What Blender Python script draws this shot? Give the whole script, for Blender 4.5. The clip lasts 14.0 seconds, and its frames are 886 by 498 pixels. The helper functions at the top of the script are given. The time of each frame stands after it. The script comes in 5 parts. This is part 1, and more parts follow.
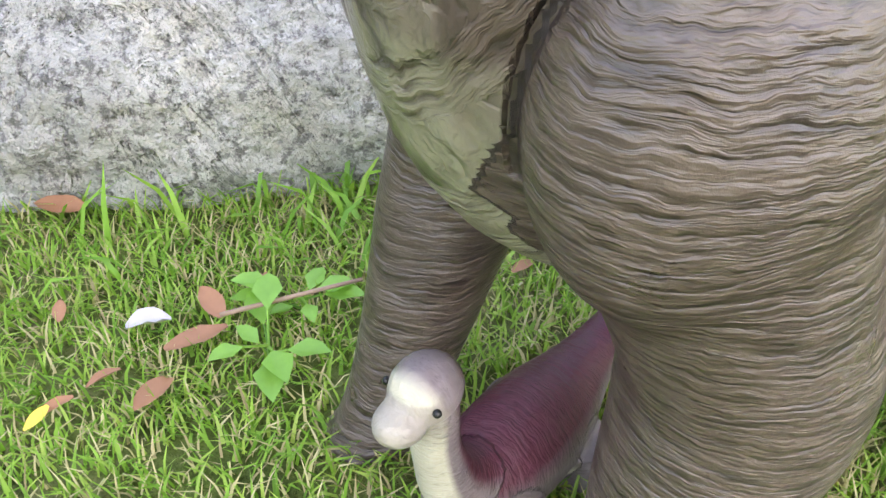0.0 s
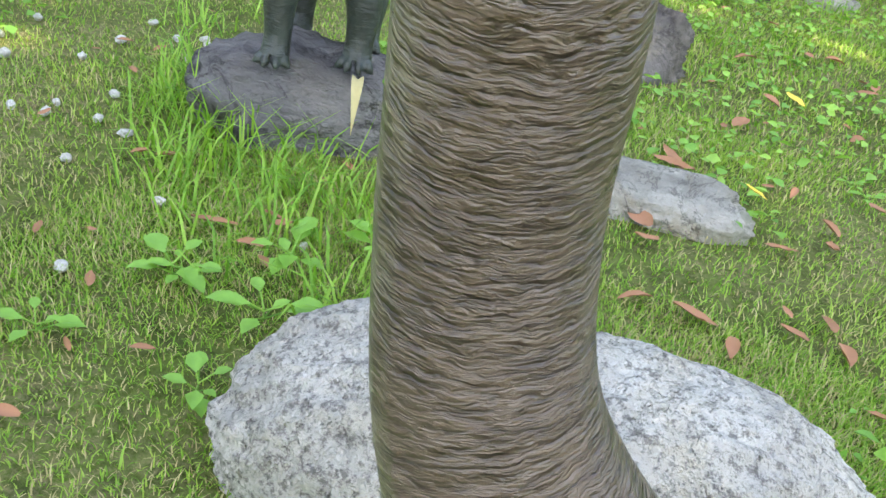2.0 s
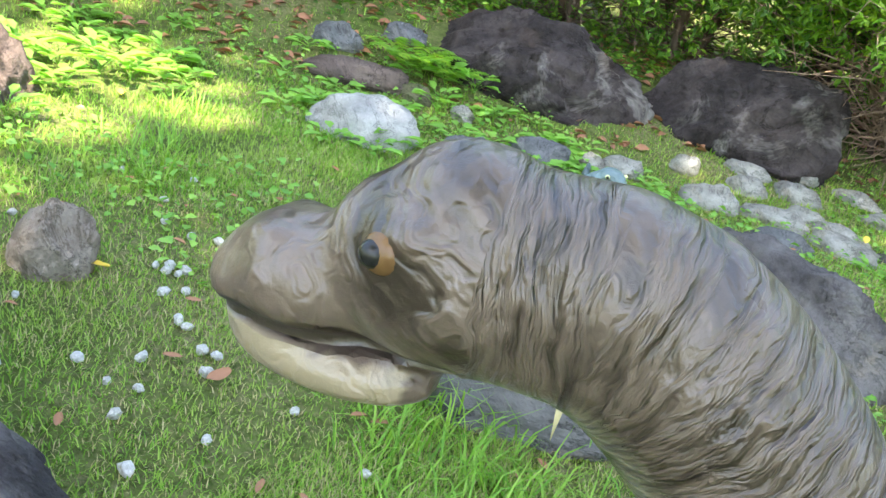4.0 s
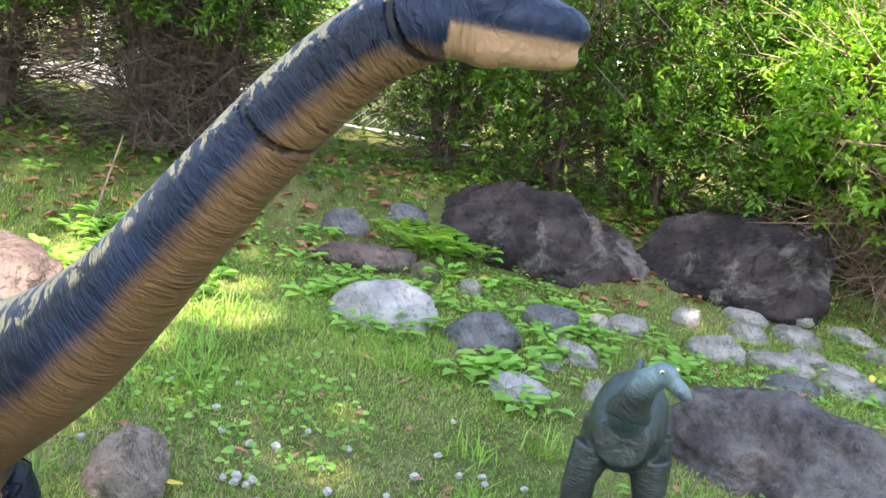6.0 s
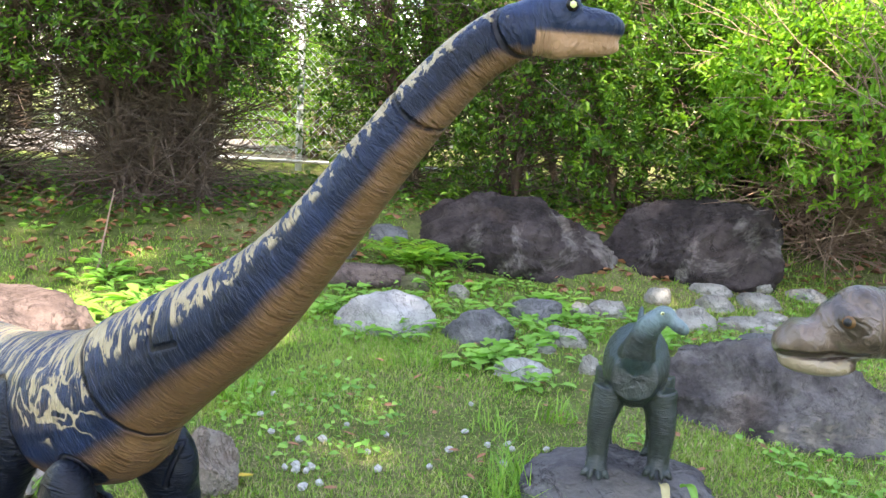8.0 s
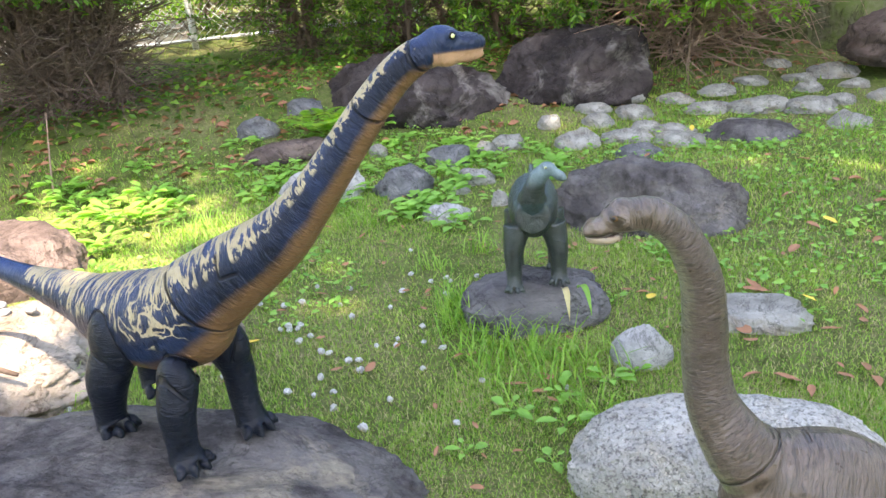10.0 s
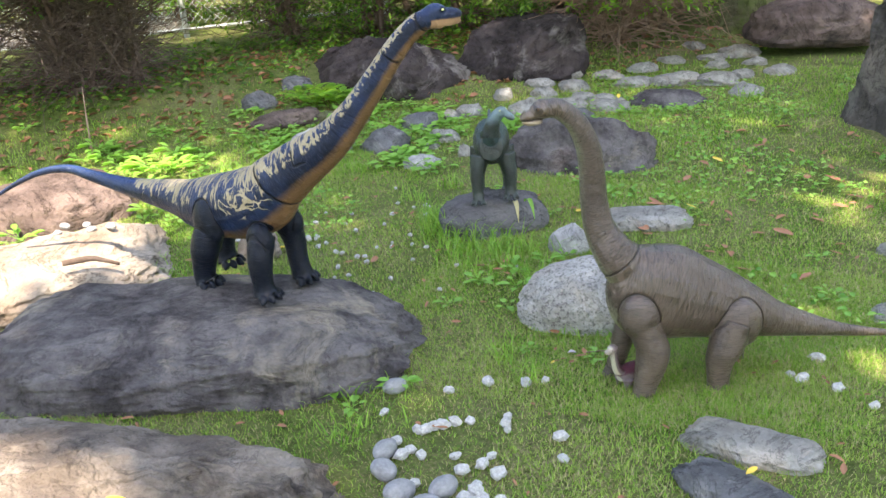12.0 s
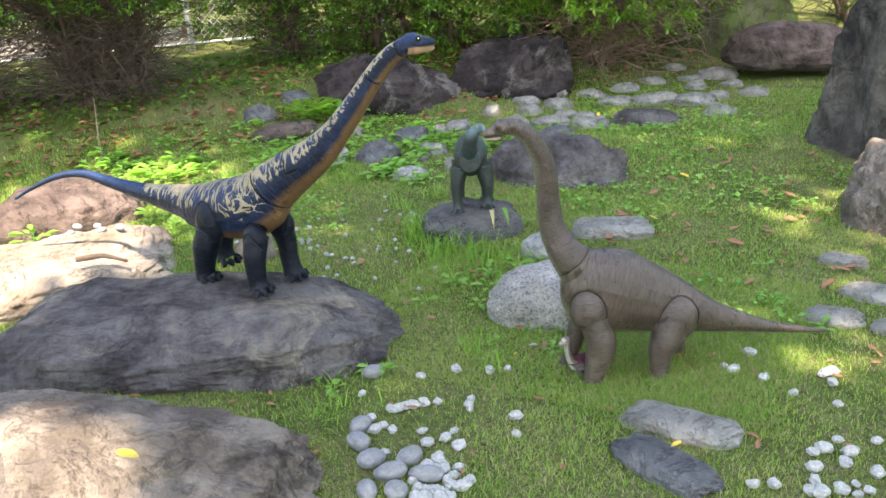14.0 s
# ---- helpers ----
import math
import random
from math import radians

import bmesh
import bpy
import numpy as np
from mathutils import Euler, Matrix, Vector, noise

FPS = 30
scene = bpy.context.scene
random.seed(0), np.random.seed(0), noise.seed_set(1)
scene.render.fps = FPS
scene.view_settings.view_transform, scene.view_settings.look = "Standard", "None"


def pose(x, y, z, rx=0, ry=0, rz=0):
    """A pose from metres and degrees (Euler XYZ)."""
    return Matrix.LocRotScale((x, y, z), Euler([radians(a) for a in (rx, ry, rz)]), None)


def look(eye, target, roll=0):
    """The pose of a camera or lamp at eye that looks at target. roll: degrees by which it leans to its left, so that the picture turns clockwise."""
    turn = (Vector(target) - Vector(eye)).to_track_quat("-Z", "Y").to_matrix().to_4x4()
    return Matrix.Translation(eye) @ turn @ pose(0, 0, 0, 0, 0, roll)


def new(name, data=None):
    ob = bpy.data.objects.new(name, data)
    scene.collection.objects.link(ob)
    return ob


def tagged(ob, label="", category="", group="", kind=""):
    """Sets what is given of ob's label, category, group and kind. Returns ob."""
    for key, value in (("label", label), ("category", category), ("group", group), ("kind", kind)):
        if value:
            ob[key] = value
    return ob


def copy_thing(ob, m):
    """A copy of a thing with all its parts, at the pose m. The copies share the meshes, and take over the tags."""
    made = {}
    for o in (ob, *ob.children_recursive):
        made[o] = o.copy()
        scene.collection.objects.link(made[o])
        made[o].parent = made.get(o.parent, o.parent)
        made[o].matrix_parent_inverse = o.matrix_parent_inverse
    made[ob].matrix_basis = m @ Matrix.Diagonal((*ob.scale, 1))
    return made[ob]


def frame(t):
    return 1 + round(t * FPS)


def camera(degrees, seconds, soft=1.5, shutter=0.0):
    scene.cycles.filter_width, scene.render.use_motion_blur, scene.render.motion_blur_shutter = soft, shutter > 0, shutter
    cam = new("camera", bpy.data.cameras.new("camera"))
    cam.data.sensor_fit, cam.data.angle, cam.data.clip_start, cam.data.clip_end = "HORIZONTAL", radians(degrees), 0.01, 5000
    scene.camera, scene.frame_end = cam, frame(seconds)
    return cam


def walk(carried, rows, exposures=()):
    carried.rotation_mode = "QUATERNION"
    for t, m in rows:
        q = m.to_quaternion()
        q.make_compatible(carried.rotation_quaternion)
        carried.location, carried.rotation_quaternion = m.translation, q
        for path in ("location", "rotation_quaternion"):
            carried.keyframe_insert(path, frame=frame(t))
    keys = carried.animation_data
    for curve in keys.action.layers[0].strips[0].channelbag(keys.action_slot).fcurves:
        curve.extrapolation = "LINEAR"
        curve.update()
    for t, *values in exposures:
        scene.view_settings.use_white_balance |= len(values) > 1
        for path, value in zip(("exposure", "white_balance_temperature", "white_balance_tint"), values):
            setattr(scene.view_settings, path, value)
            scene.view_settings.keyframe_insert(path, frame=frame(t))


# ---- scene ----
cam = camera(53.6, 14.0)
PATH = [
    (0, (0.007, 0.017, 0.261), (-0.008, 1.569, -0.999), 1.4),
    (0.5, (0.015, -0.005, 0.347), (-0.127, 1.595, -0.845), 6.5),
    (1, (0.018, -0.004, 0.411), (-0.240, 1.651, -0.682), 12.0),
    (1.5, (0.008, 0.014, 0.459), (-0.456, 1.654, -0.589), 13.0),
    (2, (0.023, 0.014, 0.519), (-0.619, 1.612, -0.497), 11.6),
    (2.5, (0.018, 0.040, 0.598), (-0.825, 1.560, -0.396), 12.4),
    (3, (-0.025, 0.049, 0.657), (-1.041, 1.512, -0.253), 14.6),
    (3.2, (-0.031, 0.050, 0.664), (-1.103, 1.489, -0.219), 15.1),
    (5.3, (-0.05, -0.143, 0.75), (-1.217, 1.373, 0.168), 12.6),
    (5.5, (-0.061, -0.147, 0.755), (-1.247, 1.368, 0.209), 11.5),
    (6, (-0.09, -0.159, 0.785), (-1.308, 1.365, 0.344), 9.9),
    (6.5, (-0.091, -0.2, 0.807), (-1.321, 1.336, 0.45), 9.2),
    (7, (-0.088, -0.266, 0.813), (-1.32, 1.276, 0.485), 8.6),
    (7.5, (-0.075, -0.348, 0.772), (-1.285, 1.208, 0.438), 6.6),
    (8, (-0.032, -0.413, 0.751), (-1.179, 1.184, 0.388), 3.7),
    (8.5, (0.01, -0.447, 0.787), (-1.039, 1.181, 0.288), 0.8),
    (9, (0.068, -0.574, 0.859), (-0.926, 1.029, 0.195), -3.6),
    (9.2, (0.075, -0.602, 0.888), (-0.899, 0.994, 0.179), -4.5),
    (11.3, (0.351, -1.3, 1.059), (-0.504, 0.338, 0.294), -5.3),
    (11.5, (0.367, -1.381, 1.055), (-0.477, 0.265, 0.294), -5.6),
    (12, (0.461, -1.518, 1.065), (-0.375, 0.129, 0.298), -4.7),
    (12.5, (0.534, -1.597, 1.09), (-0.329, 0.042, 0.336), -3.6),
    (13, (0.603, -1.673, 1.117), (-0.259, -0.028, 0.375), -3.3),
    (13.5, (0.644, -1.711, 1.125), (-0.196, -0.057, 0.377), -3.3),
    (14, (0.633, -1.706, 1.127), (-0.209, -0.05, 0.388), -3.8),
]
EXPOSURES = [(0, 3.5, 8700, 21), (1.2, 3.1, 8700, 20), (3, 3.2, 8000, 5), (5.5, 3.0, 7500, 17), (7.7, 2.9, 7600, 18), (9, 3.1, 7900, 19), (11.5, 2.8, 8000, 17), (14, 2.65, 8000, 16)]
walk(cam, [(t, look(eye, target, roll)) for t, eye, target, roll in PATH], EXPOSURES)

# ---- light ----
world = bpy.data.worlds.new("world")
scene.world = world
world.use_nodes = True
wn = world.node_tree
sky = wn.nodes.new("ShaderNodeTexSky")
sky.sky_type, sky.sun_disc = 'NISHITA', False
SUN_EL, SUN_AZ = radians(60), radians(150)     # azimuth from +y towards +x
sky.sun_elevation, sky.sun_rotation = SUN_EL, SUN_AZ
wn.links.new(sky.outputs[0], wn.nodes["Background"].inputs[0])
wn.nodes["Background"].inputs[1].default_value = 0.15
to_sun = Vector((math.sin(SUN_AZ) * math.cos(SUN_EL), math.cos(SUN_AZ) * math.cos(SUN_EL), math.sin(SUN_EL)))
sun = new("sun", bpy.data.lights.new("sun", 'SUN'))
sun.data.energy, sun.data.angle, sun.data.color = 3.0, radians(0.5), (1.0, 0.95, 0.86)
sun.matrix_world = look(to_sun * 30, (0, 0, 0))

# ---- materials ----


class Mat:
    """A small node-tree builder."""

    def __init__(self, name):
        self.m = bpy.data.materials.new(name)
        self.m.use_nodes = True
        self.t = self.m.node_tree
        self.p = self.t.nodes["Principled BSDF"]
        self.co = self.n("ShaderNodeTexCoord").outputs["Object"]

    def n(self, kind, **props):
        node = self.t.nodes.new(kind)
        for k, v in props.items():
            if k == "operation":
                node.operation = v
            elif k == "blend":
                node.data_type, node.blend_type = 'RGBA', v
        return node

    def link(self, a, b):
        if isinstance(a, (int, float, tuple)):
            b.default_value = a
        else:
            self.t.links.new(a, b)

    def noise(self, scale, detail=4, rough=0.6, vec=None, dist=0.0):
        n = self.n("ShaderNodeTexNoise")
        self.link(vec or self.co, n.inputs["Vector"])
        n.inputs["Scale"].default_value, n.inputs["Detail"].default_value = scale, detail
        n.inputs["Roughness"].default_value, n.inputs["Distortion"].default_value = rough, dist
        return n.outputs["Fac"]

    def ramp(self, fac, a, b):
        n = self.n("ShaderNodeMapRange")
        self.link(fac, n.inputs["Value"])
        n.inputs["From Min"].default_value, n.inputs["From Max"].default_value = a, b
        return n.outputs["Result"]

    def math(self, op, a, b=0.0):
        n = self.n("ShaderNodeMath", operation=op)
        self.link(a, n.inputs[0]), self.link(b, n.inputs[1])
        return n.outputs[0]

    def mix(self, fac, a, b, blend='MIX'):
        n = self.n("ShaderNodeMix", blend=blend)
        self.link(fac, n.inputs[0])
        for v, s in ((a, n.inputs[6]), (b, n.inputs[7])):
            self.link((*v, 1) if isinstance(v, tuple) else v, s)
        return n.outputs[2]

    def cells(self, scale, vec=None):
        """Distance from the borders of irregular cells."""
        n = self.n("ShaderNodeTexVoronoi")
        n.feature = 'DISTANCE_TO_EDGE'
        self.link(vec or self.co, n.inputs["Vector"])
        n.inputs["Scale"].default_value = scale
        return n.outputs["Distance"]

    def attr(self, name):
        n = self.n("ShaderNodeAttribute")
        n.attribute_name = name
        return n.outputs["Fac"]

    def vec(self, x, y, z):
        n = self.n("ShaderNodeCombineXYZ")
        for v, s in zip((x, y, z), n.inputs):
            self.link(v, s)
        return n.outputs[0]

    def stretch(self, x, y, z):
        n = self.n("ShaderNodeMapping")
        self.link(self.co, n.inputs[0])
        n.inputs["Scale"].default_value = (x, y, z)
        return n.outputs[0]

    def bump(self, height, strength, dist, under=None):
        n = self.n("ShaderNodeBump")
        self.link(height, n.inputs["Height"])
        n.inputs["Strength"].default_value, n.inputs["Distance"].default_value = strength, dist
        if under:
            self.link(under, n.inputs["Normal"])
        return n.outputs[0]

    def random(self):
        return self.n("ShaderNodeObjectInfo").outputs["Random"]

    def island(self):
        return self.n("ShaderNodeNewGeometry").outputs["Random Per Island"]

    def done(self, colour, rough=0.8, normal=None, spec=0.5):
        self.link((*colour, 1) if isinstance(colour, tuple) else colour, self.p.inputs["Base Color"])
        self.link(rough, self.p.inputs["Roughness"])
        self.p.inputs["Specular IOR Level"].default_value = spec
        if normal:
            self.link(normal, self.p.inputs["Normal"])
        return self.m


def rock_mat(name, dark, light, stain, speck=(0.5, 0.5, 0.5), speck_amount=0.0, grain=1.0, streak=(1, 1, 1), stain_range=(0.5, 0.65), rough=0.85, crack=0.6):
    k = Mat(name)
    v = k.stretch(*streak)
    big = k.ramp(k.noise(4 * grain, 6, 0.7, v), 0.40, 0.60)
    fine = k.ramp(k.noise(70 * grain, 5, 0.75, v), 0.3, 0.7)
    c = k.mix(big, dark, light)
    c = k.mix(k.math('MULTIPLY', fine, 0.45), c, tuple(x * 0.55 for x in light))
    c = k.mix(k.ramp(k.noise(2.7 * grain, 5, 0.7, v, 0.6), *stain_range), c, stain)
    seam = k.noise(3.3 * grain, 7, 0.7, v, 1.2)
    line = k.ramp(k.math('ABSOLUTE', k.math('SUBTRACT', seam, 0.5)), 0.016, 0.0)
    c = k.mix(k.math('MULTIPLY', line, crack), c, tuple(x * 0.3 for x in dark))
    if speck_amount:
        s = k.ramp(k.noise(110, 4, 0.8), 0.5, 0.62)
        c = k.mix(k.math('MULTIPLY', s, speck_amount), c, speck)
    nrm = k.bump(k.noise(140 * grain, 4, 0.8), 0.5, 0.004)
    nrm = k.bump(line, 0.6, -0.006, nrm)
    nrm = k.bump(seam, 0.6, 0.05, nrm)
    nrm = k.bump(k.noise(22 * grain, 6, 0.7, v), 0.9, 0.03, nrm)
    return k.done(c, k.ramp(fine, -1.5, 1.6) if rough < 0.7 else rough, nrm, 0.12)


granite = rock_mat("granite", (0.36, 0.35, 0.32), (0.58, 0.57, 0.53), (0.47, 0.43, 0.35), (0.11, 0.105, 0.10), 0.8, crack=0.0)
slate = rock_mat("slate", (0.055, 0.049, 0.052), (0.215, 0.20, 0.195), (0.36, 0.32, 0.25), grain=1.5, streak=(1, 1.3, 0.8), stain_range=(0.56, 0.72), crack=0.4)
bluish = rock_mat("bluish_stone", (0.10, 0.10, 0.11), (0.21, 0.205, 0.21), (0.28, 0.23, 0.18), grain=0.9, streak=(0.7, 2.0, 1.4), stain_range=(0.56, 0.72))
dark_stone = rock_mat("dark_boulder", (0.025, 0.021, 0.021), (0.085, 0.07, 0.068), (0.27, 0.25, 0.23), grain=1.3, stain_range=(0.55, 0.70))
tan_stone = rock_mat("tan_stone", (0.14, 0.115, 0.098), (0.36, 0.31, 0.26), (0.055, 0.047, 0.043), grain=1.5, stain_range=(0.57, 0.70), crack=0.5)
pale_stone = rock_mat("pale_stone", (0.24, 0.18, 0.135), (0.42, 0.36, 0.29), (0.17, 0.12, 0.085), grain=0.9, stain_range=(0.6, 0.75))
white_stone = rock_mat("white_stone", (0.34, 0.34, 0.33), (0.60, 0.60, 0.58), (0.17, 0.175, 0.18), grain=1.6, stain_range=(0.58, 0.68))
river_stone = rock_mat("river_stone", (0.25, 0.245, 0.22), (0.47, 0.455, 0.41), (0.30, 0.26, 0.19), grain=1.6)
grey_stone = rock_mat("grey_stone", (0.11, 0.115, 0.12), (0.23, 0.235, 0.24), (0.31, 0.31, 0.30), grain=1.6)
mossy = rock_mat("mossy_stone", (0.10, 0.10, 0.06), (0.22, 0.21, 0.13), (0.12, 0.16, 0.05), grain=1.0, stain_range=(0.45, 0.6))
brown_grey = rock_mat("brown_grey_stone", (0.075, 0.066, 0.058), (0.20, 0.18, 0.155), (0.04, 0.036, 0.033), grain=1.2)
beige_stone = rock_mat("beige_stone", (0.26, 0.21, 0.17), (0.44, 0.37, 0.31), (0.20, 0.15, 0.12), grain=1.6)
umber_stone = rock_mat("umber_stone", (0.085, 0.062, 0.055), (0.21, 0.16, 0.14), (0.05, 0.04, 0.037), grain=1.0)


def leaf_mat(name, colours, trans=0.4, rough=0.45, dry=None):
    """Foliage: three colours spread over the leaves, with light passing through."""
    k = Mat(name)
    r = k.island()
    c = k.mix(k.ramp(r, 0.0, 0.5), colours[0], colours[1])
    c = k.mix(k.ramp(r, 0.5, 1.0), c, colours[2])
    c = k.mix(k.math('MULTIPLY', k.ramp(k.noise(60, 3), 0.35, 0.7), 0.35), c, tuple(x * 0.6 for x in colours[1]))
    if dry:
        c = k.mix(k.math('MULTIPLY', k.ramp(k.noise(2.6, 5, 0.65), 0.48, 0.68), 0.45), c, dry)
    k.done(c, rough, spec=0.35)
    tr = k.n("ShaderNodeBsdfTranslucent")
    k.link(k.mix(1.0, c, (1.35, 1.5, 0.6), 'MULTIPLY'), tr.inputs[0])
    mx = k.n("ShaderNodeMixShader")
    mx.inputs[0].default_value = trans
    k.link(k.p.outputs[0], mx.inputs[1]), k.link(tr.outputs[0], mx.inputs[2])
    k.link(mx.outputs[0], k.t.nodes["Material Output"].inputs[0])
    return k.m


grass_mat = leaf_mat("grass_blades", ((0.10, 0.24, 0.025), (0.20, 0.40, 0.055), (0.36, 0.47, 0.12)), 0.4, 0.6, (0.36, 0.40, 0.13))
straw_mat = leaf_mat("dry_grass", ((0.38, 0.33, 0.15), (0.52, 0.46, 0.25), (0.26, 0.20, 0.10)), 0.2, 0.7)
tuft_mat = leaf_mat("tall_grass", ((0.10, 0.26, 0.03), (0.19, 0.40, 0.05), (0.30, 0.48, 0.09)), 0.35, 0.45)
weed_mat = leaf_mat("weed_leaf", ((0.10, 0.27, 0.045), (0.18, 0.40, 0.07), (0.28, 0.49, 0.10)), 0.35, 0.4)
hedge_mat = leaf_mat("hedge_leaf", ((0.030, 0.085, 0.014), (0.075, 0.19, 0.025), (0.20, 0.36, 0.045)), 0.42, 0.4)
bright_mat = leaf_mat("young_hedge_leaf", ((0.10, 0.26, 0.03), (0.17, 0.36, 0.04), (0.28, 0.42, 0.06)), 0.45, 0.4)
far_leaf_mat = leaf_mat("far_foliage", ((0.06, 0.14, 0.03), (0.12, 0.22, 0.04), (0.24, 0.30, 0.08)), 0.4, 0.5)
brown_leaf = leaf_mat("fallen_leaf", ((0.26, 0.11, 0.06), (0.36, 0.17, 0.09), (0.20, 0.09, 0.06)), 0.1, 0.6)
yellow_leaf = leaf_mat("yellow_leaf", ((0.75, 0.50, 0.05), (0.80, 0.58, 0.10), (0.70, 0.42, 0.05)), 0.2, 0.5)
purple_leaf = leaf_mat("pale_leaf", ((0.42, 0.38, 0.46), (0.5, 0.46, 0.5), (0.4, 0.42, 0.40)), 0.1, 0.6)


def plain_mat(name, a, b, scale=30, rough=0.8, bump=0.3, dist=0.003, spec=0.3, streak=(1, 1, 1)):
    k = Mat(name)
    v = k.stretch(*streak)
    f = k.noise(scale, 5, 0.65, v)
    c = k.mix(k.ramp(f, 0.3, 0.7), a, b)
    return k.done(c, rough, k.bump(f, bump, dist), spec)


bark = plain_mat("bark", (0.09, 0.06, 0.045), (0.20, 0.145, 0.11), 25, 0.9, 0.6, 0.01, 0.2, (1, 1, 0.25))
twig_mat = plain_mat("twig", (0.06, 0.043, 0.033), (0.18, 0.13, 0.10), 18, 0.9)
dead_twig = plain_mat("dead_twig", (0.20, 0.13, 0.09), (0.36, 0.25, 0.18), 18, 0.9)
steel = plain_mat("galvanised_steel", (0.42, 0.46, 0.47), (0.55, 0.6, 0.6), 40, 0.5, 0.1)
road_mat = plain_mat("pale_paving", (0.12, 0.11, 0.10), (0.18, 0.165, 0.155), 12, 0.9)
eye_black = plain_mat("black_gloss", (0.008, 0.008, 0.008), (0.02, 0.02, 0.02), 5, 0.12, 0.0)
eye_yellow = plain_mat("eye_yellow", (0.55, 0.6, 0.25), (0.7, 0.72, 0.35), 200, 0.2, 0.0)
eye_brown = plain_mat("eye_brown", (0.10, 0.05, 0.02), (0.16, 0.09, 0.04), 200, 0.2, 0.0)


def ground_mat():
    k = Mat("lawn_soil")
    a = k.ramp(k.noise(2.2, 6, 0.65), 0.38, 0.62)
    b = k.ramp(k.noise(34, 5, 0.75), 0.35, 0.68)
    c = k.mix(b, (0.055, 0.082, 0.02), (0.14, 0.20, 0.045))
    c = k.mix(k.math('MULTIPLY', a, k.ramp(k.noise(90, 4, 0.8), 0.4, 0.65)), c, (0.30, 0.25, 0.14))
    return k.done(c, 0.95, k.bump(k.noise(160, 4, 0.8), 0.9, 0.012), 0.1)


soil = ground_mat()


def skin(name, paint, wrinkle=(330, 7), depth=0.0035, rough=0.42, spec=0.28, coarse=1.0):
    """Moulded plastic hide: creases run round the limbs, across 'along', over a net of fine leathery cells."""
    k = Mat(name)
    along, dorsal = k.attr("along"), k.attr("dorsal")
    sep = k.n("ShaderNodeSeparateXYZ")
    k.link(k.co, sep.inputs[0])
    wob = k.math('MULTIPLY', k.noise(34, 3, 0.6), 0.010)
    a2 = k.math('ADD', along, wob)
    wide = wrinkle[0] * 0.12
    v = k.vec(k.math('MULTIPLY', a2, wrinkle[0]), k.math('ADD', k.math('MULTIPLY', dorsal, wrinkle[1] * 0.2), k.math('MULTIPLY', sep.outputs[0], wide)), k.math('MULTIPLY', sep.outputs[1], wide))
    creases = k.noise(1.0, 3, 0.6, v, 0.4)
    big = k.vec(k.math('MULTIPLY', a2, wrinkle[0] * 0.36), k.math('MULTIPLY', sep.outputs[0], wide * 0.7), k.math('MULTIPLY', sep.outputs[1], wide * 0.7))
    folds = k.noise(1.0, 2, 0.5, big, 0.5)
    net = k.ramp(k.cells(0.62, v), 0.0, 0.16)
    c = paint(k, along, dorsal, creases, folds)
    nrm = k.bump(k.noise(900, 3, 0.7), 0.3, 0.0006)
    calm = k.math('MULTIPLY', k.ramp(k.attr("seam"), 0.6, 0.1), k.ramp(k.noise(20, 2), 0.2, 0.6))
    calm = k.math('ADD', k.math('MULTIPLY', calm, 0.75), 0.25)
    calm = k.math('MULTIPLY', calm, k.math('SUBTRACT', 1.0, k.math('MULTIPLY', k.attr("limb"), 0.4)))
    nrm = k.bump(k.math('MULTIPLY', net, calm), 0.45, depth * 0.30, nrm)
    nrm = k.bump(k.math('MULTIPLY', creases, calm), 0.95, depth * 1.15, nrm)
    nrm = k.bump(k.math('MULTIPLY', folds, calm), 0.7, depth * 1.7 * coarse, nrm)
    nrm = k.bump(k.noise(48, 3, 0.6), 0.5, 0.004, nrm)
    return k.done(c, k.math('ADD', k.math('MULTIPLY', k.noise(60, 4), 0.22), rough - 0.1), nrm, spec)


def paint_brown(k, along, dorsal, creases, folds):
    c = k.mix(k.ramp(k.noise(9, 5, 0.6), 0.35, 0.65), (0.074, 0.053, 0.041), (0.122, 0.090, 0.071))
    c = k.mix(k.ramp(k.math('ADD', k.attr("under"), k.math('MULTIPLY', k.noise(30, 3), 0.2)), 0.58, 0.82), c, (0.21, 0.20, 0.135))
    # shade painted into the crease hollows, on top of the bump
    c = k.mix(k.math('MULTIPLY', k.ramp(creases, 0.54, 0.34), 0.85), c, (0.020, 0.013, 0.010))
    c = k.mix(k.math('MULTIPLY', k.attr("jaw"), 0.9), c, (0.27, 0.22, 0.15))
    return k.mix(k.math('MULTIPLY', k.ramp(k.attr("seam"), 0.30, 0.75), 0.92), c, (0.03, 0.022, 0.018))


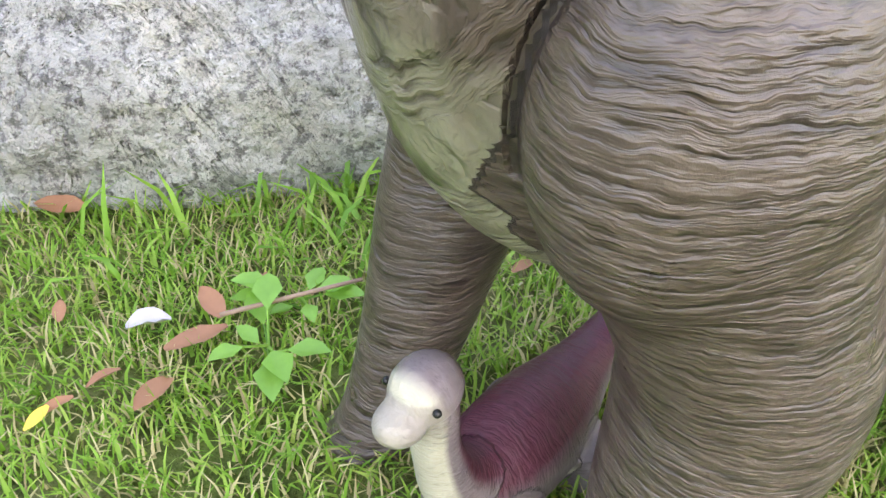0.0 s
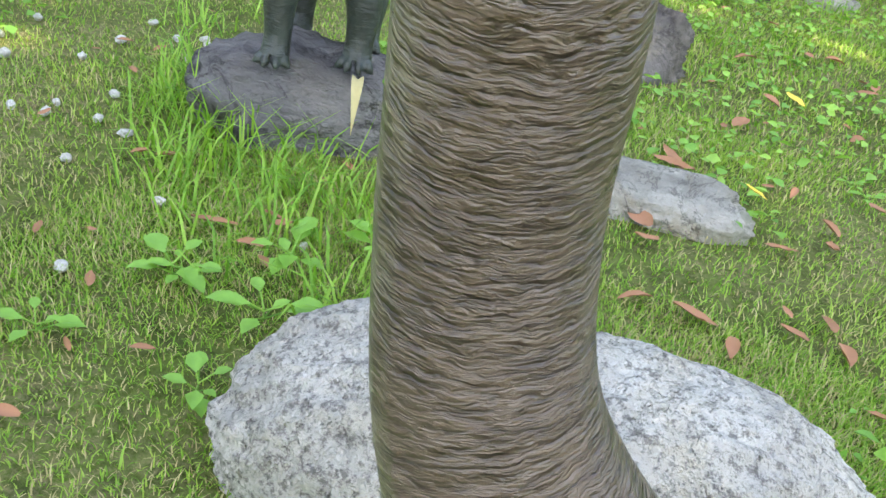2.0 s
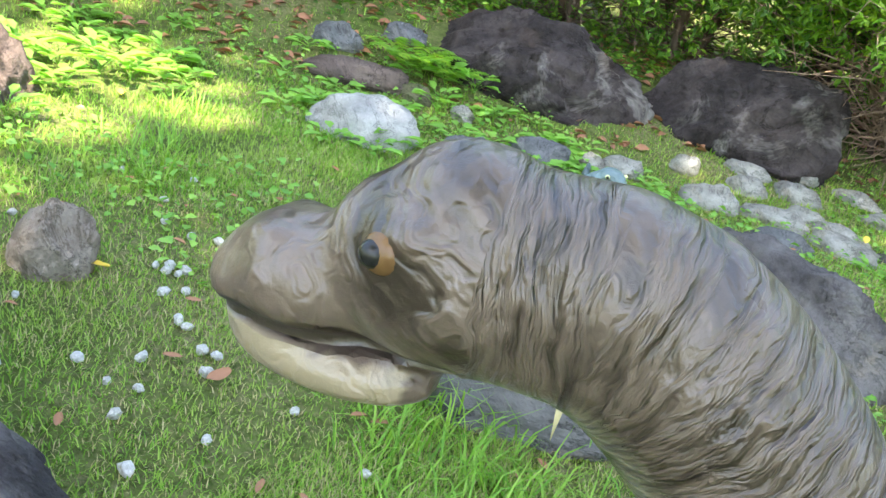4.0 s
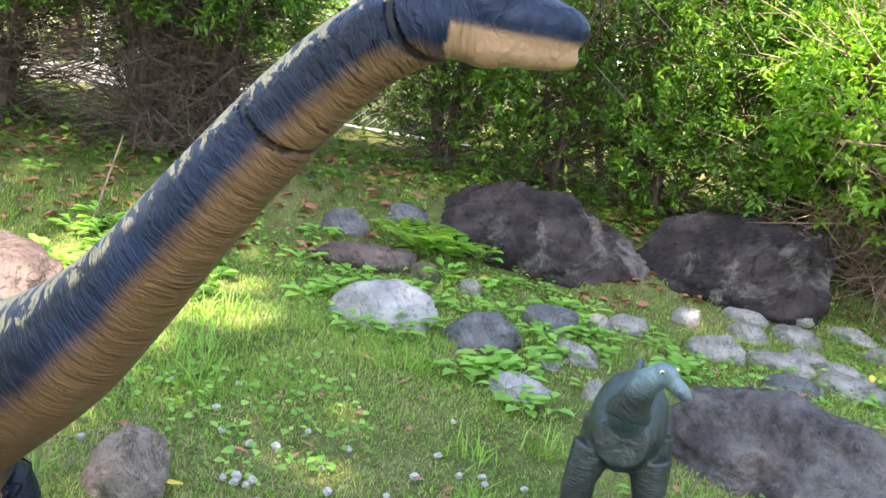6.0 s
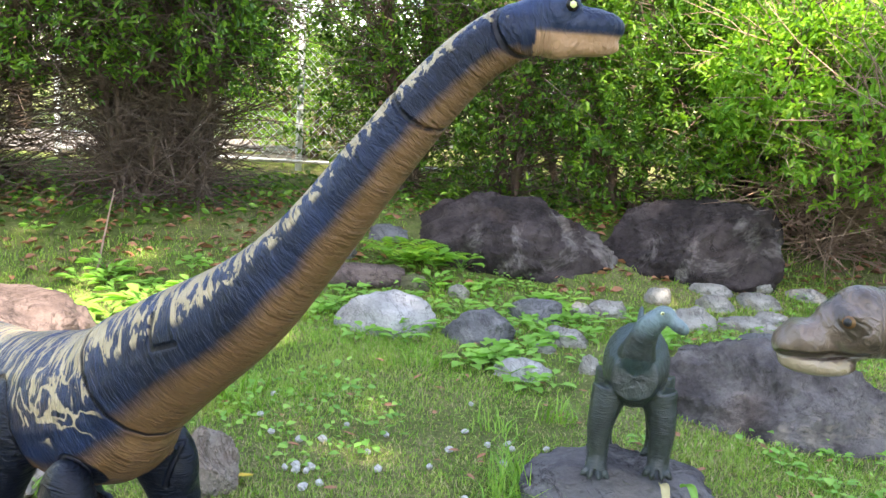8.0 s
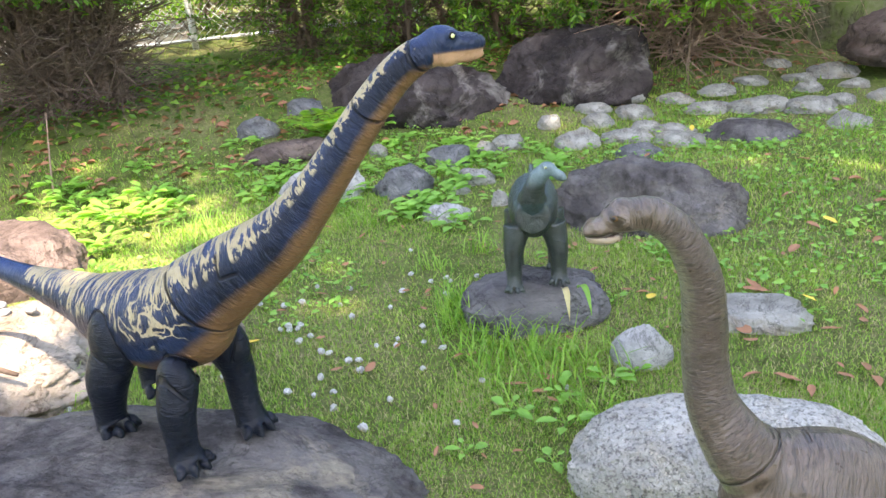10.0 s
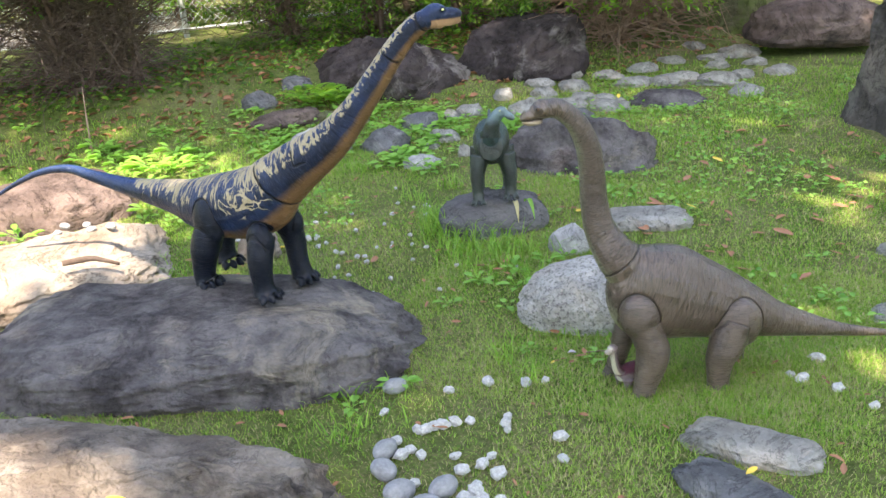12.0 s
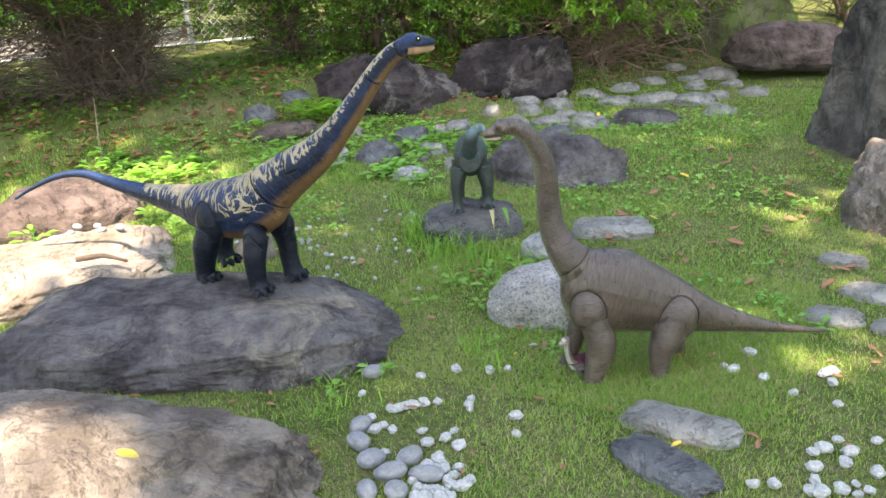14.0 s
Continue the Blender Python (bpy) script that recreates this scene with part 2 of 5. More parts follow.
def paint_blue(k, along, dorsal, creases, folds):
    c = k.mix(k.ramp(k.noise(11, 5, 0.6), 0.35, 0.65), (0.006, 0.010, 0.021), (0.013, 0.027, 0.068))
    c = k.mix(k.ramp(dorsal, 0.1, 0.95), c, (0.018, 0.042, 0.115))
    c = k.mix(k.math('MULTIPLY', k.ramp(creases, 0.56, 0.75), 0.25), c, (0.10, 0.13, 0.19))
    sv = k.vec(k.math('MULTIPLY', along, 75.0), k.math('MULTIPLY', dorsal, 1.3), 0.0)
    ragged = k.math('MULTIPLY', k.math('SUBTRACT', k.noise(230, 3, 0.7), 0.5), 0.22)
    st = k.math('ADD', k.noise(1.0, 2, 0.6, sv, 1.2), ragged)
    st = k.math('ADD', st, k.math('MULTIPLY', k.math('SUBTRACT', dorsal, 0.40), 0.20))
    st = k.math('ADD', st, k.math('MULTIPLY', k.math('SUBTRACT', k.attr("stripe"), 1.0), 0.10))
    st = k.math('MULTIPLY', k.ramp(st, 0.49, 0.52), k.math('MULTIPLY', k.ramp(dorsal, 0.04, 0.22), k.ramp(k.attr("stripe"), 0.1, 0.2)))
    web = k.math('ABSOLUTE', k.math('SUBTRACT', k.math('ADD', k.noise(17, 2, 0.5, None, 0.8), k.math('MULTIPLY', ragged, 0.32)), 0.5))
    web = k.math('MULTIPLY', k.ramp(web, 0.028, 0.017), k.attr("flank"))
    st = k.math('MAXIMUM', st, web)
    c = k.mix(st, c, (0.36, 0.30, 0.19))
    under = k.ramp(k.math('ADD', dorsal, k.math('MULTIPLY', k.noise(24, 4), 0.3)), -0.40, -0.66)
    c = k.mix(k.math('MULTIPLY', under, k.attr("belly")), c, (0.17, 0.095, 0.045))
    c = k.mix(k.attr("limb"), c, (0.004, 0.007, 0.014))
    c = k.mix(k.math('MULTIPLY', k.attr("jaw"), 0.95), c, (0.38, 0.23, 0.135))
    # low parts of the creases coloured darker to imitate their shade
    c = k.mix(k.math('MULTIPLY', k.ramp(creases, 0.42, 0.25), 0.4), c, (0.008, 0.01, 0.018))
    return k.mix(k.math('MULTIPLY', k.ramp(k.attr("seam"), 0.30, 0.75), 0.92), c, (0.006, 0.007, 0.012))


def paint_green(k, along, dorsal, creases, folds):
    c = k.mix(k.ramp(k.noise(14, 5, 0.6), 0.35, 0.65), (0.013, 0.019, 0.018), (0.030, 0.043, 0.040))
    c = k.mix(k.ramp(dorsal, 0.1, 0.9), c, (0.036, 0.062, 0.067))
    c = k.mix(k.math('MULTIPLY', k.attr("pale"), 0.9), c, (0.17, 0.26, 0.28))
    # crease shade mixed into the colour where the crease noise is low
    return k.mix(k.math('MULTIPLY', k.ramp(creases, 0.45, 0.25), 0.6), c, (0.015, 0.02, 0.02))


def paint_baby(k, along, dorsal, creases, folds):
    c = k.mix(k.ramp(k.noise(30, 4), 0.35, 0.65), (0.13, 0.105, 0.105), (0.19, 0.155, 0.16))
    c = k.mix(k.ramp(k.math('ADD', dorsal, k.math('MULTIPLY', k.noise(60, 3), 0.3)), 0.35, 0.75), c, (0.085, 0.022, 0.035))
    c = k.mix(k.ramp(dorsal, -0.25, -0.5), c, (0.42, 0.40, 0.31))
    c = k.mix(k.math('MULTIPLY', k.attr("pale"), 0.7), c, (0.19, 0.155, 0.155))
    # painted shade in the fine creases
    return k.mix(k.math('MULTIPLY', k.ramp(creases, 0.45, 0.25), 0.4), c, (0.05, 0.03, 0.035))


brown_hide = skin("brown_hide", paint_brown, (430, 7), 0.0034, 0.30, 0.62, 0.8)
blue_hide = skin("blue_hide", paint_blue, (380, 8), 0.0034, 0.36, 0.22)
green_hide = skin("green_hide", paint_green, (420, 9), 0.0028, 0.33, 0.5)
baby_hide = skin("baby_hide", paint_baby, (700, 12), 0.0010, 0.40)

# ---- mesh helpers ----


def mesh_from(name, verts, faces, material, smooth=False):
    me = bpy.data.meshes.new(name)
    me.from_pydata([tuple(v) for v in verts], [], faces)
    for m in material if isinstance(material, (list, tuple)) else (material,):
        me.materials.append(m)
    if smooth:
        me.shade_smooth()
    me.update()
    return me


def mesh_np(name, verts, faces, material, smooth=False):
    """A mesh of alike faces (all triangles or all quads) from arrays."""
    me = bpy.data.meshes.new(name)
    n, k = faces.shape
    me.vertices.add(len(verts)), me.loops.add(n * k), me.polygons.add(n)
    me.vertices.foreach_set("co", np.asarray(verts, np.float32).ravel())
    me.loops.foreach_set("vertex_index", np.asarray(faces, np.int32).ravel())
    me.polygons.foreach_set("loop_start", np.arange(0, n * k, k, dtype=np.int32))
    me.materials.append(material)
    me.update(calc_edges=True)
    if smooth:
        me.shade_smooth()
    return me


def part(name, me, parent=None, label=""):
    ob = new(name, me)
    if parent is not None:
        ob.parent = parent
    if label:
        ob["label"] = label
    return ob


def empty(name, x, y, z, yaw=0):
    ob = new(name)
    ob.matrix_world = pose(x, y, z, 0, 0, yaw)
    bpy.context.view_layer.update()
    return ob


HEDGE_A, HEDGE_DIR = Vector((-3.3, 1.7)), Vector((0.69, 0.724)).normalized()


def lift(x, y):
    """Ground height: a nearly flat lawn with a bank under the hedge."""
    dx, dy = x - HEDGE_A.x, y - HEDGE_A.y
    sd = -dx * HEDGE_DIR.y + dy * HEDGE_DIR.x
    s = np.clip((sd + 0.95) / 1.0, 0, 1)
    s = s * s * (3 - 2 * s)
    b = np.clip((y - 3.0) / 2.5, 0, 1) * 0.12
    wav = 0.008 * np.sin(3.1 * x + 1.3 * y) + 0.006 * np.sin(5.3 * y - 2.2 * x + 1)
    wav = wav - 0.022 * np.exp(-((x + 0.02) ** 2 + (y - 0.32) ** 2) / 0.14)
    return -0.025 + wav + np.maximum(0.20 * s, b)


FOOT = []          # footprints kept free of grass


def rock(name, x, y, a, b, h, yaw, material, label, n=2.6, level=5, seed=0, rough=0.085, lean=(0.0, 0.0), sink=0.35, base=None, category="rock", group="", keep=True, facet=0.0, crag=0.06):
    """A weathered stone: a rounded block with worn faces, sunk a little into the lawn."""
    bm = bmesh.new()
    bmesh.ops.create_icosphere(bm, subdivisions=level, radius=1)
    off = Vector((seed * 7.3, seed * 3.1, seed * 5.7))
    rnd = random.Random(seed)
    cuts = [(Vector((rnd.uniform(-1, 1), rnd.uniform(-1, 1), rnd.uniform(-0.2, 1))).normalized(), rnd.uniform(0.68, 0.9)) for _ in range(7)]
    for v in bm.verts:
        d = v.co.normalized()
        r = (abs(d.x) ** n + abs(d.y) ** n + abs(d.z) ** n) ** (-1 / n)
        p = d * r
        if facet:
            for cn, cd in cuts:
                e = p.dot(cn) - cd
                if e > 0:
                    p -= cn * e * facet
        p *= 1 + rough * (1.6 * noise.noise(d * 1.3 + off) + 1.0 * noise.noise(d * 3.1 + off) + 0.55 * noise.noise(d * 7 + off) + 0.32 * noise.noise(d * 15 + off) + 0.2 * noise.noise(d * 31 + off))
        if crag:
            q = d * 2.4 + off
            p *= 1 - crag * (abs(noise.noise(q)) * 1.6 + abs(noise.noise(q * 2.3)) * 0.9 + abs(noise.noise(q * 5.2)) * 0.5 - 0.45)
        z = p.z * (h if p.z > 0 else h * sink)
        v.co = (p.x * a, p.y * b, z + max(0, p.z) * (lean[0] * p.x + lean[1] * p.y))
    me = bpy.data.meshes.new(name)
    bm.to_mesh(me)
    bm.free()
    me.materials.append(material)
    me.shade_smooth()
    ob = new(name, me)
    ob.matrix_world = pose(x, y, float(lift(x, y)) if base is None else base, 0, 0, yaw)
    tagged(ob, label, category, group)
    if keep:
        FOOT.append((x, y, a * 0.96, b * 0.96, radians(yaw)))
    return ob


def spline(pts, step):
    """Catmull-Rom through rows of numbers, at about equal steps of the first three."""
    p = np.array(pts, float)
    p = np.vstack([2 * p[0] - p[1], p, 2 * p[-1] - p[-2]])
    out = []
    for i in range(1, len(p) - 2):
        k = max(2, int(np.linalg.norm(p[i + 1, :3] - p[i, :3]) / step))
        for t in np.arange(k) / k:
            a, b, c, d = p[i - 1:i + 3]
            out.append(0.5 * (2 * b + (c - a) * t + (2 * a - 5 * b + 4 * c - d) * t * t + (3 * b - a - 3 * c + d) * t ** 3))
    out.append(p[-2])
    return np.array(out)


def tube(verts, faces, pts, sides=18, side_dir=(0, 1, 0)):
    """Closed tube along rows (x, y, z, radius in the plane, radius across)."""
    q = np.array(pts, float)
    start = len(verts)
    side = Vector(side_dir)
    for i, row in enumerate(q):
        t = Vector(q[min(i + 1, len(q) - 1), :3] - q[max(i - 1, 0), :3]).normalized()
        s = (side - t * side.dot(t)).normalized()
        up = s.cross(t)
        c = Vector(row[:3])
        for j in range(sides):
            w = 2 * math.pi * j / sides
            verts.append(c + up * (math.cos(w) * row[3]) + s * (math.sin(w) * row[4]))
    for i in range(len(q) - 1):
        for j in range(sides):
            a, b = start + i * sides + j, start + i * sides + (j + 1) % sides
            faces.append((a, b, b + sides, a + sides))
    faces.append(tuple(start + j for j in reversed(range(sides))))
    faces.append(tuple(start + (len(q) - 1) * sides + j for j in range(sides)))


def ball(verts, faces, c, r, rings=10, sides=16, turn=None):
    """A closed ellipsoid of radii r at c."""
    start = len(verts)
    for i in range(1, rings):
        for j in range(sides):
            a, b = math.pi * i / rings, 2 * math.pi * j / sides
            v = Vector((math.sin(a) * math.cos(b) * r[0], math.sin(a) * math.sin(b) * r[1], math.cos(a) * r[2]))
            verts.append(Vector(c) + (turn @ v if turn else v))
    for i in range(rings - 2):
        for j in range(sides):
            a, b = start + i * sides + j, start + i * sides + (j + 1) % sides
            faces.append((a, a + sides, b + sides, b))
    top, bot = len(verts), len(verts) + 1
    for z in (1, -1):
        v = Vector((0, 0, z * r[2]))
        verts.append(Vector(c) + (turn @ v if turn else v))
    for j in range(sides):
        faces.append((top, start + j, start + (j + 1) % sides))
        e = start + (rings - 2) * sides
        faces.append((bot, e + (j + 1) % sides, e + j))


def figure(name, solids, spines, hide, eyes, voxel, grooves=(), paints=None, smooth=7, shells=()):
    """One moulded figure: closed solids fused to one skin, with pressed seams and paint masks, and eyes set into it.
    spines: rows (points, limb?) from tail to head or from foot to body; grooves: functions of the points, 1 on a seam."""
    verts, faces = solids
    tmp = bpy.data.objects.new("tmp", mesh_from("tmp", verts, faces, hide))
    scene.collection.objects.link(tmp)
    m = tmp.modifiers.new("fuse", 'REMESH')
    m.mode, m.voxel_size = 'VOXEL', voxel
    m2 = tmp.modifiers.new("ease", 'SMOOTH')
    m2.iterations, m2.factor = smooth, 0.5
    dg = bpy.context.evaluated_depsgraph_get()
    me = bpy.data.meshes.new_from_object(tmp.evaluated_get(dg))
    bpy.data.objects.remove(tmp)
    n = len(me.vertices)
    co = np.empty(n * 3, np.float32)
    me.vertices.foreach_get("co", co)
    co = co.reshape(-1, 3).astype(float)
    nor = np.empty(n * 3, np.float32)
    me.vertex_normals.foreach_get("vector", nor)
    nor = nor.reshape(-1, 3)
    best, along, dorsal, limb = np.full(n, 9e9), np.zeros(n), np.zeros(n), np.zeros(n)
    start = 0.0
    for pts, is_limb, *where in spines:
        q = np.array(pts, float)
        length = start
        near, r_at, l_at, d_at = np.full(n, 9e9), np.ones(n), np.zeros(n), np.zeros(n)
        for i in range(len(q) - 1):
            a, b = q[i, :3], q[i + 1, :3]
            ab = b - a
            ln = np.linalg.norm(ab)
            t = np.clip(((co - a) @ ab) / ln ** 2, 0, 1)
            off = co - (a + t[:, None] * ab)
            d = np.linalg.norm(off, axis=1)
            hit = d < near
            T = ab / ln
            D = np.array([T[2], 0, -T[0]]) * (0 if is_limb else 1)
            near = np.where(hit, d, near)
            r_at = np.where(hit, q[i, 3] + t * (q[i + 1, 3] - q[i, 3]), r_at)
            l_at = np.where(hit, length + t * ln, l_at)
            d_at = np.where(hit, (off @ D) / np.maximum(d, 1e-6), d_at)
            length += ln
        won = (near / r_at < best) & (where[0](co) if where else True)
        best = np.where(won, near / r_at, best)
        along, dorsal = np.where(won, l_at, along), np.where(won, d_at, dorsal)
        limb = np.where(won, 1.0 if is_limb else 0.0, limb)
        start = length + 0.37
    for c, r in shells:
        limb = np.where(np.linalg.norm((co - np.array(c)) / np.array(r), axis=1) < 1.04, 1.0, limb)
    along, dorsal = np.where(limb > 0.5, co[:, 2] + 7.0, along), np.where(limb > 0.5, 0.0, dorsal)
    seam = np.zeros(n)
    for g in grooves:
        seam = np.maximum(seam, np.clip(g(co), 0, 1))
    edges = np.empty(len(me.edges) * 2, np.int32)
    me.edges.foreach_get("vertices", edges)
    edges = edges.reshape(-1, 2)
    count = np.bincount(edges.ravel(), minlength=n).clip(1)
    for _ in range(1):
        total = np.bincount(edges[:, 0], seam[edges[:, 1]], n) + np.bincount(edges[:, 1], seam[edges[:, 0]], n)
        seam = 0.4 * seam + 0.6 * total / count
    seam = np.clip(seam * 1.5, 0, 1)
    co -= nor * (seam * 0.0014)[:, None]
    me.vertices.foreach_set("co", co.astype(np.float32).ravel())
    masks = {"along": along, "dorsal": dorsal, "limb": limb, "seam": seam, "under": np.where(limb > 0.5, 0.0, nor @ np.array((-0.55, 0.0, -0.83)))}
    for key, fn in (paints or {}).items():
        masks[key] = np.clip(fn(co, along, dorsal, limb), 0, 1)
    me.materials.clear()
    me.materials.append(hide)
    me.shade_smooth()
    for k, vals in masks.items():
        me.attributes.new(k, 'FLOAT', 'POINT').data.foreach_set("value", np.asarray(vals, np.float32))
    bm = bmesh.new()
    bm.from_mesh(me)
    mats = []
    for c, r, mat in eyes:
        if mat not in mats:
            mats.append(mat)
        geo = bmesh.ops.create_uvsphere(bm, u_segments=16, v_segments=10, radius=r, matrix=Matrix.Translation(c))
        for f in {f for v in geo["verts"] for f in v.link_faces}:
            f.material_index, f.smooth = 1 + mats.index(mat), True
    bm.to_mesh(me)
    bm.free()
    for mat in mats:
        me.materials.append(mat)
    me.name = name
    return new(name, me)

# ---- ground and distance ----


def steps():
    near = np.arange(-5.0, 4.51, 0.06)
    far = np.geomspace(0.1, 400, 26)
    return np.concatenate([(-5 - far)[::-1], near, 4.5 + far])


def build_ground():
    xs, ys = steps(), steps() + 1.5
    X, Y = np.meshgrid(xs, ys)
    Z = lift(X, Y)
    n = len(xs)
    i = np.arange(n * (n - 1)).reshape(n - 1, n)[:, :-1].ravel()
    ob = new("ground", mesh_np("ground", np.stack([X, Y, Z], -1).reshape(-1, 3), np.stack([i, i + 1, i + n + 1, i + n], -1), soil, True))
    tagged(ob, "patchy green lawn rising gently to a shaded bank", "lawn", kind="structure")


build_ground()

# ---- rocks ----
rock("boulder", -1.07, -0.03, 0.59, 0.29, 0.170, 25, slate, "broad dark grey boulder with a flat weathered top", n=4.0, level=7, seed=3, lean=(0.0, -0.01), rough=0.05, facet=0.35, crag=0.04)
rock("boulder", -0.74, -0.67, 0.45, 0.24, 0.24, 33, tan_stone, "tan and brown boulder with dark stains and cracks", n=3.6, level=7, seed=5, rough=0.07, facet=0.5, crag=0.06)
rock("boulder", -1.85, 0.20, 0.42, 0.30, 0.12, 45, pale_stone, "pale sunlit cream boulder with a flat top", n=3.4, level=6, seed=8, rough=0.08, facet=0.5)
rock("boulder", -2.32, 0.70, 0.29, 0.22, 0.17, 45, umber_stone, "brown rounded boulder in dappled sun", level=5, seed=9)
rock("boulder", -0.070, 0.575, 0.292, 0.13, 0.15, 18, granite, "light speckled granite boulder on the lawn", n=2.5, level=7, seed=11, rough=0.045, crag=0.02)
rock("stone", -0.337, 0.929, 0.070, 0.058, 0.095, 15, white_stone, "small whitish stone on the lawn", level=5, seed=12, rough=0.05, facet=0.7, n=2.3)
rock("flat_stone", -0.154, 1.183, 0.145, 0.085, 0.035, 15, river_stone, "flat pale grey slab set into the grass", n=4, level=5, seed=13)
rock("boulder", -0.64, 1.04, 0.175, 0.105, 0.125, 24, bluish, "low grey rock with a brown end", level=5, seed=14)
rock("boulder", -0.53, 1.80, 0.31, 0.16, 0.19, 4, slate, "long grey boulder with pale veins", level=6, seed=15, n=2.8, facet=0.6)
rock("stone", -1.30, 0.60, 0.075, 0.066, 0.10, 59, beige_stone, "small angular beige stone on the lawn", level=5, seed=16, facet=0.9, n=3)
rock("boulder", -1.95, 2.72, 0.47, 0.30, 0.33, 33, dark_stone, "big dark boulder with a pale ridge at the hedge foot", n=3.4, level=6, seed=17, facet=0.85, rough=0.09, base=0.02)
rock("boulder", -1.36, 3.20, 0.38, 0.26, 0.34, 20, dark_stone, "big black boulder with white lichen at the hedge foot", n=3.4, level=6, seed=18, facet=0.85, rough=0.09, base=0.06)
rock("boulder", 0.80, 2.62, 0.42, 0.42, 0.95, 5, brown_grey, "tall dark brown boulder at the lawn's edge", n=3, level=6, seed=19, facet=0.85, rough=0.1)
rock("boulder", 0.80, 1.62, 0.22, 0.22, 0.30, 0, tan_stone, "rounded grey-brown boulder on the lawn", level=6, seed=20)
rock("boulder", 0.16, 3.95, 0.36, 0.16, 0.20, 6, umber_stone, "long reddish-brown rock beside the path", n=3, level=5, seed=21, base=0.12)
rock("boulder", -0.34, 4.60, 0.50, 0.36, 0.72, 9, mossy, "mossy olive boulder under the trees", n=2.0, level=5, seed=22, base=0.05)


def stone(x, y, a, b, h, yaw, material, seed, label, group="stones of the path"):
    rock("stone", x, y, a * 1.06, b * 1.06, h * 0.92, yaw, material, label, n=2.9, level=4, seed=seed, rough=0.09, facet=0.6, category="stone", group=group)


stone(-1.765, 1.70, 0.150, 0.10, 0.13, 42, white_stone, 31, "white veined stone among weeds", "")
stone(-1.485, 1.84, 0.110, 0.085, 0.10, 35, grey_stone, 32, "flat-topped grey stone with a fallen leaf", "")
stone(-1.280, 2.03, 0.070, 0.06, 0.06, 20, river_stone, 33, "pale grey stone in the grass")
stone(-1.215, 1.66, 0.077, 0.058, 0.055, 32, white_stone, 34, "whitish stone among weeds")
stone(-1.279, 1.887, 0.034, 0.025, 0.03, 31, river_stone, 35, "small pale stone in the grass")
stone(-2.15, 2.00, 0.17, 0.08, 0.07, 44, umber_stone, 36, "flat brown stone at the bank")
stone(-2.35, 2.08, 0.09, 0.055, 0.08, 46, grey_stone, 37, "grey stone at the bank")
stone(-2.30, 2.35, 0.08, 0.06, 0.06, 43, grey_stone, 38, "grey stone at the bank")
stone(-1.97, 2.12, 0.06, 0.035, 0.05, 40, mossy, 39, "greenish stone at the bank")
stone(-1.51, 2.25, 0.09, 0.07, 0.075, 0, grey_stone, 40, "slanted blue-grey stone among weeds")
stone(-1.82, 2.20, 0.04, 0.03, 0.05, 37, river_stone, 41, "pale stone among weeds")
for i, row in enumerate((
        (-1.076, 2.58, 0.093, 0.085, 0.07, 19), (-0.905, 2.68, 0.106, 0.06, 0.055, 15), (-1.081, 2.86, 0.073, 0.055, 0.05, 17), (-0.965, 3.0, 0.085, 0.06, 0.05, 15),
        (-0.676, 2.67, 0.100, 0.075, 0.055, -20), (-1.282, 2.77, 0.048, 0.055, 0.06, 21), (-1.362, 2.51, 0.071, 0.065, 0.05, 24), (-1.43, 2.42, 0.040, 0.035, 0.045, 26),
        (-1.092, 1.818, 0.033, 0.028, 0.05, 25), (-0.743, 2.83, 0.084, 0.059, 0.045, 17), (-0.87, 2.84, 0.06, 0.05, 0.045, 19), (-1.149, 2.98, 0.08, 0.048, 0.045, 21), (-0.681, 3.15, 0.105, 0.06, 0.045, 15),
        (-0.481, 3.25, 0.130, 0.10, 0.055, 13))):
    stone(*row, river_stone, 50 + i, "rounded pale grey stone of a rough path")
for i, row in enumerate((
        (-0.266, 3.27, 0.119, 0.09, 0.05, 10), (-0.239, 3.9, 0.115, 0.10, 0.06, 9), (0.028, 3.5, 0.081, 0.07, 0.05, 7), (-0.088, 3.09, 0.08, 0.075, 0.06, 9), (-1.042, 3.14, 0.09, 0.055, 0.04, 19),
        (-0.840, 3.22, 0.082, 0.04, 0.04, 17), (-0.694, 3.4, 0.084, 0.055, 0.045, 15), (-0.311, 3.56, 0.067, 0.045, 0.04, 10), (-0.371, 3.75, 0.078, 0.04, 0.04, 10), (-0.575, 3.6, 0.086, 0.04, 0.04, 13),
        (-0.122, 3.66, 0.066, 0.045, 0.04, 8), (-0.15, 3.40, 0.06, 0.05, 0.04, 0), (-0.50, 3.9, 0.07, 0.05, 0.04, 0), (-0.52, 2.97, 0.05, 0.04, 0.035, 0))):
    stone(*row, river_stone, 70 + i, "rounded pale stone of a rough path")
stone(-0.419, 2.82, 0.165, 0.10, 0.075, 10, slate, 90, "flat dark grey stone of a rough path")
stone(-0.786, 2.46, 0.089, 0.05, 0.05, 14, grey_stone, 91, "blue-grey stone of a rough path")
for i, row in enumerate(((0.325, 0.032, 0.128, 0.058, 0.03, -5), (0.322, -0.125, 0.125, 0.060, 0.03, -28), (0.61, 1.156, 0.075, 0.04, 0.02, 1), (0.72, 0.92, 0.11, 0.06, 0.022, -12), (0.605, 0.715, 0.078, 0.058, 0.022, 1), (0.75, 0.69, 0.05, 0.04, 0.02, -3))):
    rock("stepping_stone", *row[:4], row[4] + 0.004, row[5], grey_stone if i == 1 else river_stone, "flat grey stepping stone set flush in the lawn", n=3.2, level=5, seed=100 + i, category="stepping stone", group="stepping stones in the lawn")

# ---- the figures ----


